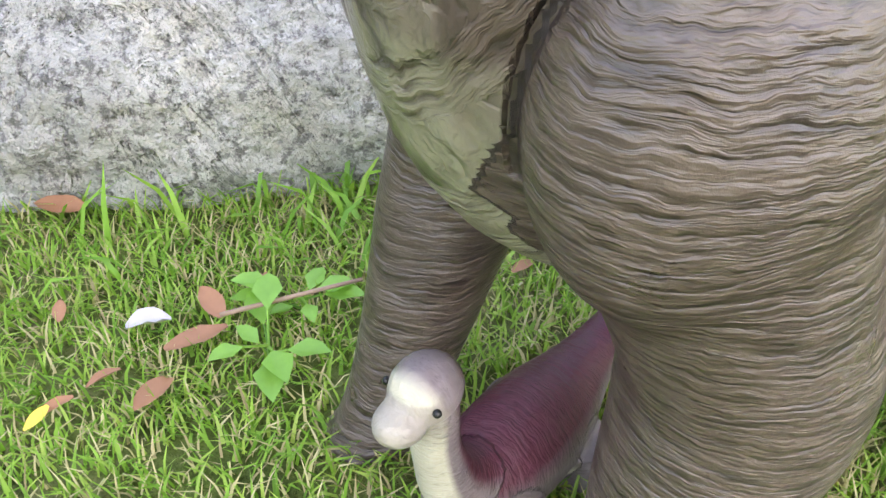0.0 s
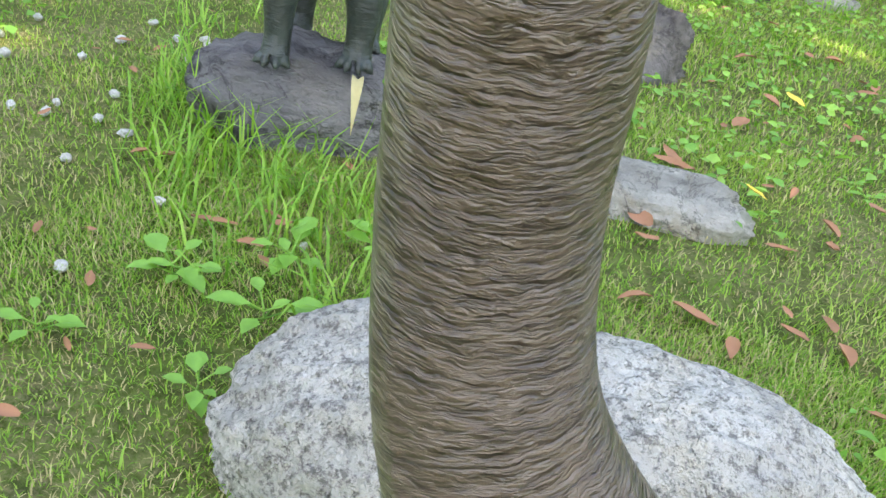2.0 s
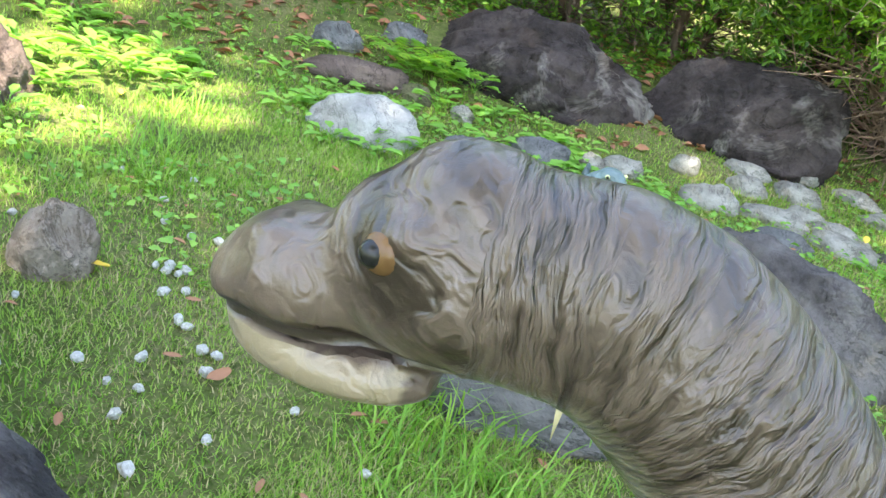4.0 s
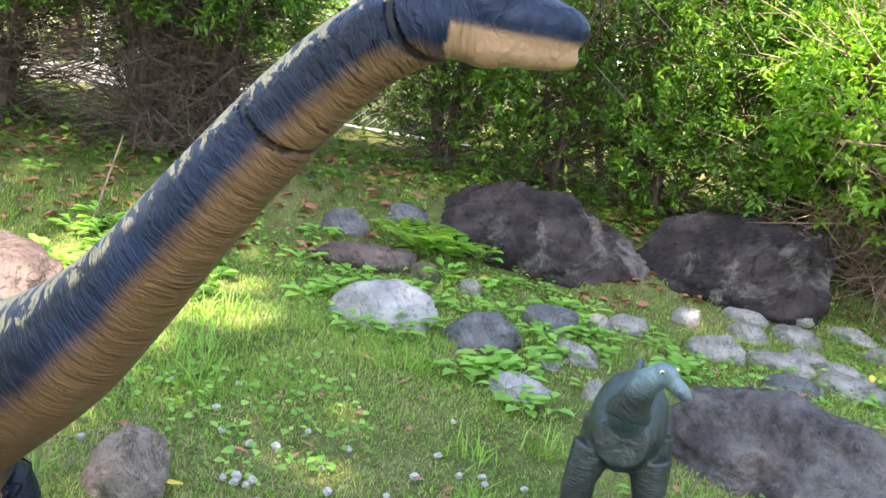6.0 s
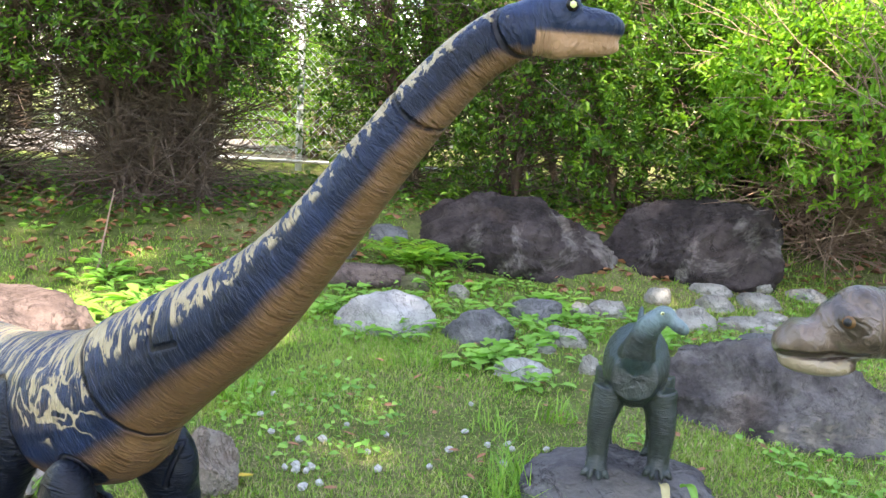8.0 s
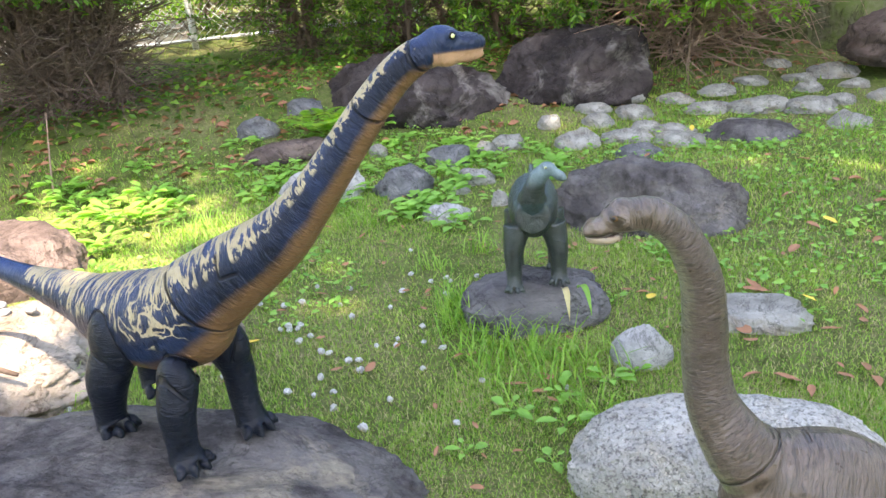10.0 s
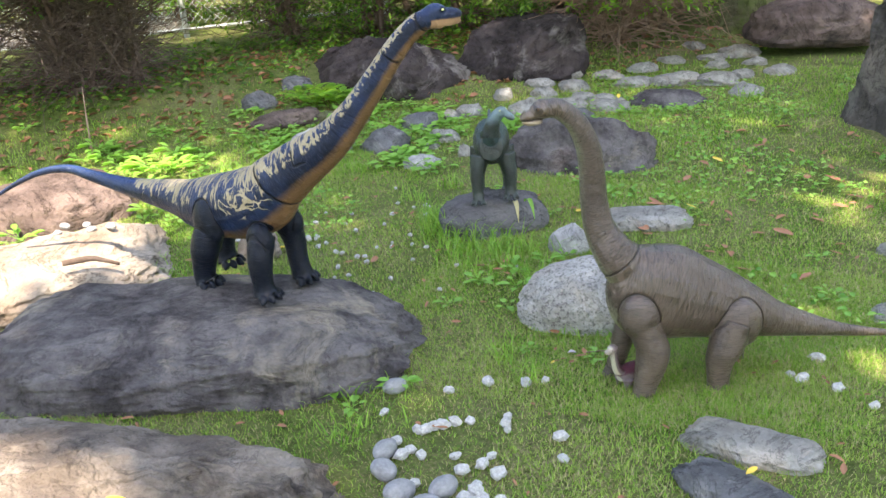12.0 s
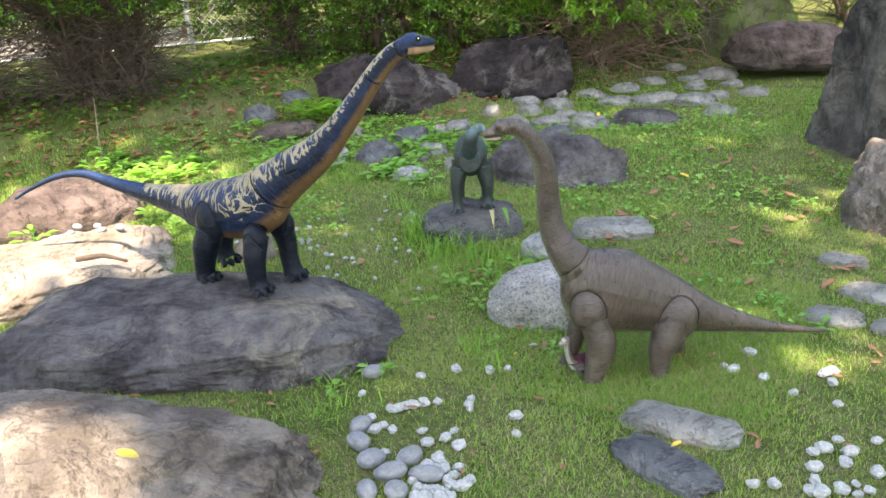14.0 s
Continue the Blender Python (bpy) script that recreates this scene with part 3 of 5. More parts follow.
def leg(solids, spines, rows, y, toe, claws=3):
    """A leg of rows (x, dy, z, radius) with toes at its foot."""
    q = spline([(x, y + dy, z, r, r * 0.92) for x, dy, z, r in rows], 0.008)
    tube(*solids, q, 22)
    spines.append((q[::-1], True))
    x, dy, z, r = rows[-1]
    for i in range(claws):
        w = (i - (claws - 1) / 2) * 0.66
        c = (x - math.cos(w) * r * toe * 0.92, y + dy + math.sin(w) * r * 1.0, z - r * 0.10)
        ball(*solids, c, (r * 0.42, r * 0.25, r * 0.40), 8, 10)
        ball(*solids, (c[0] - math.cos(w) * r * 0.30, c[1] + math.sin(w) * r * 0.25, c[2] - r * 0.16), (r * 0.22, r * 0.16, r * 0.20), 6, 8)


def side_of(x0, z0, x1, z1, sign):
    """True on one side of the straight line between two places seen from the side."""
    return lambda co: ((co[:, 0] - x0) * (z1 - z0) - (co[:, 2] - z0) * (x1 - x0)) * sign > 0


def shoulder(solids, grooves, c, r, low=-0.3):
    """A rounded joint shell on the flank, with a seam round its upper rim."""
    ball(*solids, c, r, 16, 24)

    def rim(co):
        u = (co - np.array(c)) / np.array(r)
        e = np.sqrt((u * u).sum(1))
        return np.clip(1.2 - np.abs(e - 1.045) * min(r[0], r[2]) / 0.0014, 0, 1) * (u[:, 2] > low) * (co[:, 1] * c[1] > 0) * (e > 1.0)
    grooves.append(rim)
    return c, r


def slit(x0, z0, x1, z1, width=0.0050, near=0):
    """A straight seam between two places seen from the side."""
    dx, dz = x1 - x0, z1 - z0
    ln = math.hypot(dx, dz)

    def mask(co):
        t = ((co[:, 0] - x0) * dx + (co[:, 2] - z0) * dz) / ln ** 2
        d = np.abs((co[:, 0] - x0) * dz - (co[:, 2] - z0) * dx) / ln
        return np.clip(1.15 - d / width, 0, 1) * (t > -0.05) * (t < 1.05) * ((co[:, 1] * near >= 0) if near else 1)
    return mask


def build_brown():
    s, spines = ([], []), []
    body = spline([(0.767, 0, 0.051, 0.004, 0.004), (0.70, 0, 0.060, 0.009, 0.009), (0.602, 0, 0.078, 0.017, 0.016), (0.511, 0, 0.102, 0.032, 0.028), (0.453, 0, 0.119, 0.044, 0.038),
                   (0.402, 0, 0.139, 0.060, 0.052), (0.338, 0, 0.164, 0.079, 0.066), (0.274, 0, 0.187, 0.096, 0.077), (0.211, 0, 0.208, 0.110, 0.079), (0.150, 0, 0.228, 0.096, 0.070), (0.115, 0, 0.236, 0.062, 0.052), (0.098, 0, 0.245, 0.03, 0.028)], 0.010)
    neck = spline([(0.150, 0, 0.235, 0.052, 0.046), (0.117, 0, 0.284, 0.052, 0.047), (0.095, 0, 0.312, 0.045, 0.042), (0.067, 0.010, 0.364, 0.0345, 0.034), (0.055, 0.012, 0.424, 0.030, 0.029), (0.049, 0.000, 0.490, 0.028, 0.027),
                   (0.038, -0.016, 0.559, 0.0255, 0.024), (0.012, -0.029, 0.617, 0.022, 0.021), (-0.024, -0.036, 0.650, 0.021, 0.019), (-0.053, -0.039, 0.652, 0.019, 0.017)], 0.008)
    tube(*s, body), tube(*s, neck)
    cut = (0.070, 0.262, 0.157, 0.334)
    spines += [(body, False, side_of(*cut, 1)), (neck, False, side_of(*cut, -1))]
    hy = -0.039
    ball(*s, (-0.059, hy, 0.650), (0.024, 0.0185, 0.0185))
    ball(*s, (-0.057, hy, 0.661), (0.017, 0.0135, 0.0125))
    ball(*s, (-0.084, hy, 0.640), (0.017, 0.0150, 0.0120))
    ball(*s, (-0.094, hy, 0.637), (0.009, 0.0125, 0.0090), 8, 12)
    ball(*s, (-0.077, hy, 0.6265), (0.022, 0.0125, 0.0065))
    for sy in (-1, 1):
        ball(*s, (-0.065, hy + sy * 0.0135, 0.6565), (0.0075, 0.0055, 0.006), 6, 10)
        ball(*s, (-0.090, hy + sy * 0.0075, 0.6475), (0.0050, 0.0035, 0.0035), 6, 8)
    grooves = [slit(0.070, 0.262, 0.157, 0.334, 0.0020), slit(0.157, 0.334, 0.180, 0.335, 0.0026), slit(0.180, 0.335, 0.184, 0.318, 0.0026), slit(-0.098, 0.632, -0.055, 0.6355, 0.0022)]
    ball(*s, (0.157, 0, 0.213), (0.081, 0.068, 0.110), 18, 28)
    shells = []
    for sy in (-1, 1):
        shells.append(shoulder(s, grooves, (0.138, sy * 0.056, 0.182), (0.045, 0.034, 0.054)))
        shells.append(shoulder(s, grooves, (0.357, sy * 0.050, 0.140), (0.054, 0.034, 0.060)))
    leg(s, spines, ((0.142, 0.008, 0.175, 0.040), (0.158, 0, 0.125, 0.035), (0.168, 0, 0.100, 0.038), (0.168, 0, 0.075, 0.037), (0.161, 0, 0.040, 0.0325), (0.154, 0, 0.010, 0.0270), (0.149, 0, -0.018, 0.0265), (0.146, 0, -0.034, 0.0285)), -0.058, 0.95)
    leg(s, spines, ((0.352, 0.012, 0.145, 0.045), (0.330, 0, 0.092, 0.039), (0.319, 0, 0.058, 0.0325), (0.317, 0, 0.020, 0.0260), (0.317, 0, -0.010, 0.0250), (0.318, 0, -0.034, 0.0275)), -0.060, 0.95)
    leg(s, spines, ((0.148, -0.012, 0.18, 0.038), (0.140, 0, 0.115, 0.030), (0.131, 0, 0.080, 0.0275), (0.121, 0, 0.040, 0.0235), (0.110, 0, 0.000, 0.0205), (0.103, 0, -0.024, 0.0215), (0.098, 0, -0.036, 0.0245)), 0.058, 0.95)
    leg(s, spines, ((0.360, -0.012, 0.145, 0.045), (0.378, 0, 0.085, 0.036), (0.388, 0, 0.030, 0.0275), (0.392, 0, -0.010, 0.0250), (0.392, 0, -0.034, 0.0275)), 0.060, 0.95)
    eyes = [((-0.0675, hy + sy * 0.0152, 0.6555), 0.0040, eye_brown) for sy in (-1, 1)] + [((-0.0690, hy + sy * 0.0175, 0.6555), 0.0024, eye_black) for sy in (-1, 1)]
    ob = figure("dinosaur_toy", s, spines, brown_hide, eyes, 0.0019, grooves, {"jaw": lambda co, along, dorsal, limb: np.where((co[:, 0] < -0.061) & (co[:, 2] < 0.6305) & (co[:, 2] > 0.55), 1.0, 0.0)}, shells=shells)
    ob.matrix_world = pose(-0.0849, 0.1666, -0.0144, 0, 0, 27)
    tagged(ob, "brown long-necked toy dinosaur with wrinkled plastic hide standing on grass", "toy dinosaur")


def build_blue():
    s, spines = ([], []), []
    body = spline([(1.00, 0.17, 0.30, 0.005, 0.005), (0.94, 0.14, 0.335, 0.007, 0.007), (0.86, 0.09, 0.372, 0.010, 0.010), (0.77, 0.05, 0.383, 0.013, 0.013), (0.67, 0.03, 0.365, 0.018, 0.018), (0.53, 0.01, 0.344, 0.028, 0.027), (0.339, 0, 0.337, 0.052, 0.047),
                   (0.27, 0, 0.332, 0.068, 0.06), (0.181, 0, 0.338, 0.084, 0.072), (0.082, 0, 0.356, 0.090, 0.078), (0.0, 0, 0.385, 0.086, 0.072), (-0.05, 0, 0.405, 0.066, 0.055), (-0.085, 0, 0.42, 0.035, 0.03)], 0.012)
    neck = spline([(0.03, 0, 0.375, 0.072, 0.06), (-0.022, 0, 0.411, 0.076, 0.062), (-0.101, -0.015, 0.468, 0.064, 0.055), (-0.202, -0.035, 0.537, 0.048, 0.043), (-0.264, -0.055, 0.600, 0.036, 0.034), (-0.322, -0.075, 0.674, 0.030, 0.028), (-0.362, -0.10, 0.735, 0.027, 0.025),
                   (-0.393, -0.120, 0.775, 0.0245, 0.023), (-0.419, -0.140, 0.797, 0.0235, 0.021), (-0.438, -0.160, 0.803, 0.021, 0.019)], 0.009)
    tube(*s, body), tube(*s, neck)
    cut = (-0.012, 0.470, -0.112, 0.372)
    spines += [(body, False, side_of(*cut, -1)), (neck, False, side_of(*cut, 1))]
    turn = Matrix.Rotation(radians(47), 3, 'Z')
    ahead, aside, root = Vector((-0.68, -0.73, 0)), Vector((-0.73, 0.68, 0)), Vector((-0.419, -0.140, 0))

    def at(d, w, z):
        return root + ahead * d + aside * w + Vector((0, 0, z))
    ball(*s, at(0.028, 0, 0.811), (0.028, 0.021, 0.021), turn=turn)
    ball(*s, at(0.056, 0, 0.805), (0.033, 0.0180, 0.0155), turn=turn)
    ball(*s, at(0.052, 0, 0.790), (0.034, 0.0145, 0.0090), turn=turn)
    ball(*s, at(0.034, 0, 0.790), (0.020, 0.0165, 0.0125), turn=turn)
    for sy in (-1, 1):
        ball(*s, at(0.040, sy * 0.0155, 0.8205), (0.0105, 0.0062, 0.0072), 6, 10, turn)
    grooves = [slit(-0.335, 0.752, -0.385, 0.712, 0.0016), slit(-0.405, 0.828, -0.432, 0.775, 0.0020), slit(-0.012, 0.470, -0.112, 0.372, 0.0032),
               slit(-0.128, 0.520, -0.140, 0.488, 0.003, 1), slit(-0.140, 0.488, -0.170, 0.500, 0.003, 1)]
    shells = []
    for sy in (-1, 1):
        shells.append(shoulder(s, grooves, (0.162 if sy > 0 else 0.205, sy * 0.062, 0.315), (0.050, 0.030, 0.062)))
        shells.append(shoulder(s, grooves, (-0.026 if sy > 0 else 0.002, sy * 0.066, 0.296), (0.040, 0.028, 0.048)))
    leg(s, spines, ((0.164, -0.02, 0.305, 0.042), (0.180, 0, 0.250, 0.040), (0.196, 0, 0.205, 0.034), (0.205, 0, 0.163, 0.030), (0.200, 0, 0.148, 0.034)), 0.072, 1.0, 4)
    leg(s, spines, ((-0.026, -0.02, 0.310, 0.036), (-0.030, 0, 0.255, 0.033), (-0.026, 0, 0.20, 0.028), (-0.027, 0, 0.175, 0.029), (-0.030, 0, 0.162, 0.033)), 0.080, 1.0, 4)
    leg(s, spines, ((0.215, 0.02, 0.315, 0.046), (0.262, 0, 0.245, 0.035), (0.280, 0, 0.185, 0.029), (0.280, 0, 0.150, 0.030), (0.275, 0, 0.138, 0.034)), -0.070, 1.0, 4)
    leg(s, spines, ((0.010, 0.02, 0.325, 0.042), (0.002, 0, 0.255, 0.032), (-0.003, 0, 0.195, 0.028), (-0.010, 0, 0.160, 0.029), (-0.013, 0, 0.145, 0.033)), -0.070, 1.0, 4)
    def fore(co):
        return (co[:, 0] - root.x) * ahead.x + (co[:, 1] - root.y) * ahead.y

    def jaw(co, along, dorsal, limb):
        return np.where((co[:, 0] < -0.40) & (fore(co) > 0.014), np.clip((0.7985 - co[:, 2]) / 0.003 + 0.5, 0, 1), 0.0)

    def stripe(co, along, dorsal, limb):
        return np.where((limb < 0.5) & ((co[:, 0] > -0.40) | (fore(co) < -0.004)) & (co[:, 0] < 0.50), np.clip(0.25 - co[:, 0] * 4.5, 0.25, 1.0), 0.0)

    def flank(co, along, dorsal, limb):
        e = np.hypot((co[:, 0] - 0.035) / 0.10, (co[:, 2] - 0.405) / 0.055)
        return np.clip((1.1 - e) * 6, 0, 1) * (limb < 0.5)

    def belly(co, along, dorsal, limb):
        return np.where((co[:, 0] < 0.24) & (limb < 0.5), 1.0, 0.0)
    eyes = [(at(0.0405, sy * 0.0160, 0.8195), 0.0062, eye_black) for sy in (-1, 1)] + [(at(0.041, sy * 0.0188, 0.8195), 0.0038, eye_yellow) for sy in (-1, 1)] + [(at(0.0418, sy * 0.0212, 0.8197), 0.0012, eye_black) for sy in (-1, 1)]
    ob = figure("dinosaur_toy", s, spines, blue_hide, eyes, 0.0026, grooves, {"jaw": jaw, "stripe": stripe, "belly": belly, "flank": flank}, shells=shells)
    ob.matrix_world = pose(-0.85, 0.13, 0.0, 0, 0, 170.2)
    tagged(ob, "dark blue long-necked toy dinosaur with sand stripes on a boulder", "toy dinosaur")


def build_green():
    s, spines = ([], []), []
    body = spline([(0.42, 0, 0.06, 0.006, 0.006), (0.34, 0, 0.085, 0.014, 0.013), (0.25, 0, 0.13, 0.030, 0.027), (0.17, 0, 0.165, 0.055, 0.048), (0.09, 0, 0.180, 0.072, 0.060), (0.02, 0, 0.180, 0.066, 0.056), (-0.03, 0, 0.185, 0.042, 0.040)], 0.008)
    neck = spline([(0.04, 0, 0.19, 0.045, 0.042), (-0.005, 0, 0.215, 0.036, 0.034), (-0.030, -0.006, 0.250, 0.026, 0.025), (-0.040, -0.016, 0.280, 0.021, 0.021), (-0.045, -0.030, 0.298, 0.018, 0.018)], 0.007)
    tube(*s, body), tube(*s, neck)
    spines += [(body, False), (neck, False)]
    turn = Matrix.Rotation(radians(62), 3, 'Z')
    ball(*s, (-0.050, -0.038, 0.304), (0.022, 0.015, 0.017), turn=turn)
    ball(*s, (-0.060, -0.060, 0.293), (0.024, 0.011, 0.012), turn=turn @ Matrix.Rotation(radians(-25), 3, 'Y'))
    for x, z in ((0.105, 0.252), (0.08, 0.256), (0.055, 0.256), (0.03, 0.252), (0.008, 0.258), (-0.008, 0.272), (-0.018, 0.29)):
        ball(*s, (x, 0.0, z - 0.006), (0.012, 0.006, 0.026), 8, 10)
    leg(s, spines, ((0.020, 0.012, 0.15, 0.036), (0.012, 0, 0.085, 0.026), (0.010, 0, 0.035, 0.021), (0.004, 0, 0.012, 0.023)), -0.056, 1.05, 4)
    leg(s, spines, ((0.005, -0.012, 0.15, 0.036), (-0.008, 0, 0.085, 0.025), (-0.012, 0, 0.030, 0.020), (-0.020, 0, 0.004, 0.022)), 0.050, 1.05, 4)
    leg(s, spines, ((0.135, 0.012, 0.14, 0.040), (0.120, 0, 0.075, 0.028), (0.115, 0, 0.025, 0.021), (0.108, 0, 0.005, 0.023)), -0.050, 1.05, 4)
    leg(s, spines, ((0.135, -0.012, 0.14, 0.040), (0.125, 0, 0.075, 0.028), (0.118, 0, 0.025, 0.021), (0.110, 0, 0.005, 0.023)), 0.050, 1.05, 4)

    def pale(co, along, dorsal, limb):
        return np.clip((0.325 - np.hypot(co[:, 0] + 0.055, co[:, 2] - 0.30) * 8), 0, 1) * 3
    eyes = [((-0.066, -0.034, 0.311), 0.0030, eye_yellow), ((-0.0685, -0.0345, 0.311), 0.002, eye_black), ((-0.038, -0.052, 0.311), 0.0030, eye_yellow)]
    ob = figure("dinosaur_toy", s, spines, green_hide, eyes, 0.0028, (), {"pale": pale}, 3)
    ob.matrix_world = pose(-0.607, 0.985, 0.098, 0, 0, 112)
    tagged(ob, "dark green small toy dinosaur with ridged back standing on a rock", "toy dinosaur")


def build_baby():
    s, spines = ([], []), []
    body = spline([(0.105, 0, 0.065, 0.004, 0.004), (0.085, 0, 0.056, 0.007, 0.007), (0.060, 0, 0.046, 0.014, 0.013), (0.030, 0, 0.040, 0.024, 0.021), (0.0, 0, 0.040, 0.023, 0.021), (-0.022, 0, 0.042, 0.014, 0.013)], 0.004)
    neck = spline([(0.0, 0, 0.042, 0.016, 0.015), (-0.024, 0, 0.056, 0.012, 0.011), (-0.034, 0, 0.082, 0.0085, 0.0085), (-0.037, 0, 0.108, 0.0085, 0.0085)], 0.004)
    tube(*s, body), tube(*s, neck)
    spines += [(body, False), (neck, False)]
    ball(*s, (-0.040, 0, 0.117), (0.0125, 0.0110, 0.0110))
    ball(*s, (-0.051, 0, 0.112), (0.0095, 0.0082, 0.0068))
    for x, y in ((-0.008, -0.017), (-0.008, 0.017), (0.036, -0.017), (0.036, 0.017)):
        leg(s, spines, ((x, 0, 0.036, 0.0125), (x, 0, 0.018, 0.0095), (x - 0.002, 0, 0.004, 0.0095)), y, 0.95, 3)

    def pale(co, along, dorsal, limb):
        return np.clip((0.115 - np.hypot(co[:, 0] + 0.05, co[:, 2] - 0.111) * 6), 0, 1) * 12 * (co[:, 2] < 0.121)
    eyes = [((-0.0465, sy * 0.0096, 0.1185), 0.0014, eye_black) for sy in (-1, 1)]
    ob = figure("dinosaur_toy", s, spines, baby_hide, eyes, 0.0013, (), {"pale": pale}, 3)
    ob.matrix_world = pose(0.026, 0.221, -0.048, 0, 0, 52)
    tagged(ob, "tiny mauve and purple toy dinosaur hatchling with cream neck", "toy dinosaur")


build_brown()
build_blue()
build_green()
build_baby()

# ---- plants ----
rng = np.random.default_rng(7)


def clear_of_rocks(x, y, grow=1.0):
    ok = np.ones(len(x), bool)
    for fx, fy, a, b, w in FOOT:
        dx, dy = x - fx, y - fy
        u, v = dx * math.cos(w) + dy * math.sin(w), -dx * math.sin(w) + dy * math.cos(w)
        ok &= (u / (a * grow)) ** 2 + (v / (b * grow)) ** 2 > 0.92
    return ok


def unit(v):
    return v / np.maximum(np.linalg.norm(v, axis=1, keepdims=True), 1e-9)


def blades(x, y, z, length, width, lean, seed):
    """Bent grass blades, five corners each."""
    g = np.random.default_rng(seed)
    n = len(x)
    w = g.uniform(0, 2 * np.pi, n)
    d = np.stack([np.cos(w), np.sin(w), np.zeros(n)], 1)
    s = np.stack([-np.sin(w), np.cos(w), np.zeros(n)], 1) * (width / 2)[:, None]
    l1 = np.clip(lean * g.uniform(0.3, 1.0, n), 0, 1.3)
    l2 = np.clip(l1 + lean * g.uniform(0.3, 1.2, n), 0, 1.9)
    up = np.array([0, 0, 1.0])
    p0 = np.stack([x, y, z - 0.003], 1)
    p1 = p0 + (d * np.sin(l1)[:, None] + up * np.cos(l1)[:, None]) * (length * 0.55)[:, None]
    p2 = p1 + (d * np.sin(l2)[:, None] + up * np.cos(l2)[:, None]) * (length * 0.45)[:, None]
    v = np.stack([p0 - s, p0 + s, p1 - s * 0.8, p1 + s * 0.8, p2], 1).reshape(-1, 3)
    i = np.arange(n)[:, None] * 5
    f = np.stack([i + [0, 1, 2], i + [1, 3, 2], i + [2, 3, 4]], 1).reshape(-1, 3)
    return v, f


def join(parts):
    vs, fs, k = [], [], 0
    for v, f in parts:
        vs.append(v), fs.append(f + k)
        k += len(v)
    return np.concatenate(vs), np.concatenate(fs)


def patchy(x, y):
    return 0.5 + 0.25 * (np.sin(4.1 * x + 1.7 * y) + np.sin(2.3 * y - 5.2 * x + 2)) * 0.8 + 0.15 * np.sin(11 * x - 7 * y)


def lawn(name, zones, material, seed, label, long=1.0):
    out = []
    for k, (x0, x1, y0, y1, n, l0, l1, w) in enumerate(zones):
        g = np.random.default_rng(seed + k)
        x, y = g.uniform(x0, x1, n), g.uniform(y0, y1, n)
        ok = clear_of_rocks(x, y) & (g.uniform(0, 1, n) < (0.30 + 0.85 * patchy(x, y)) * np.clip(1.1 - lift(x, y) * 8, 0.12, 1))
        x, y = x[ok], y[ok]
        out.append(blades(x, y, lift(x, y), g.uniform(l0, l1, len(x)) * long * (0.7 + 0.5 * patchy(x, y)), g.uniform(0.7, 1.3, len(x)) * w, np.full(len(x), 0.75), seed + 50 + k))
    v, f = join(out)
    tagged(new(name, mesh_np(name, v, f, material)), label, "grass", kind="stuff")


lawn("lawn_grass", ((-0.7, 0.55, 0.05, 0.95, 75000, 0.011, 0.027, 0.0014), (-1.7, 0.95, -0.75, 1.6, 170000, 0.011, 0.025, 0.0019), (-3.0, 1.6, 1.4, 3.6, 110000, 0.013, 0.028, 0.0028),
                    (-3.6, -1.5, -0.7, 1.8, 60000, 0.014, 0.032, 0.0027), (-4.6, 2.0, 2.0, 6.0, 30000, 0.02, 0.04, 0.005)), grass_mat, 11, "short patchy green lawn grass")
lawn("dry_lawn_grass", ((-0.7, 0.55, 0.05, 0.95, 40000, 0.010, 0.026, 0.0012), (-1.7, 0.95, -0.75, 1.6, 75000, 0.010, 0.024, 0.0015), (-3.0, 1.6, 1.4, 3.6, 45000, 0.012, 0.026, 0.0022)), straw_mat, 31, "dry straw-coloured blades in the lawn")


def leaves(c, d, up, length, width, fold=0.25):
    """Folded pointed leaves at c along d."""
    s = unit(np.cross(d, up))
    nrm = unit(np.cross(s, d))
    L, Wd = length[:, None], width[:, None]
    tip = c + d * L - nrm * L * 0.12
    m1 = c + d * L * 0.42
    a, b = m1 + s * Wd * 0.5 + nrm * Wd * fold, m1 - s * Wd * 0.5 + nrm * Wd * fold
    e, g = c + d * L * 0.75 + s * Wd * 0.33 + nrm * Wd * fold * 0.5, c + d * L * 0.75 - s * Wd * 0.33 + nrm * Wd * fold * 0.5
    v = np.stack([c, a, e, tip, g, b], 1).reshape(-1, 3)
    i = np.arange(len(c))[:, None] * 6
    f = np.stack([i + [0, 1, 2], i + [0, 2, 3], i + [0, 3, 4], i + [0, 4, 5]], 1).reshape(-1, 3)
    return v, f


def sticks(p, q, r0, r1):
    """Thin three-sided twigs from p to q."""
    d = unit(q - p)
    a = unit(np.cross(d, np.where(np.abs(d[:, 2:3]) > 0.9, [[1.0, 0, 0]], [[0, 0, 1.0]])))
    b = np.cross(d, a)
    ring = [a * math.cos(w) + b * math.sin(w) for w in (0, 2.094, 4.189)]
    v = np.stack([p + k * r0[:, None] for k in ring] + [q + k * r1[:, None] for k in ring], 1).reshape(-1, 3)
    i = np.arange(len(p))[:, None] * 6
    f = np.stack([i + [0, 1, 4, 3], i + [1, 2, 5, 4], i + [2, 0, 3, 5]], 1).reshape(-1, 4)
    return v, f


def stem_mesh(name, rows, material, sides=8):
    v, f = [], []
    tube(v, f, spline(rows, 0.06), sides)
    return mesh_from(name, v, f, material, True)


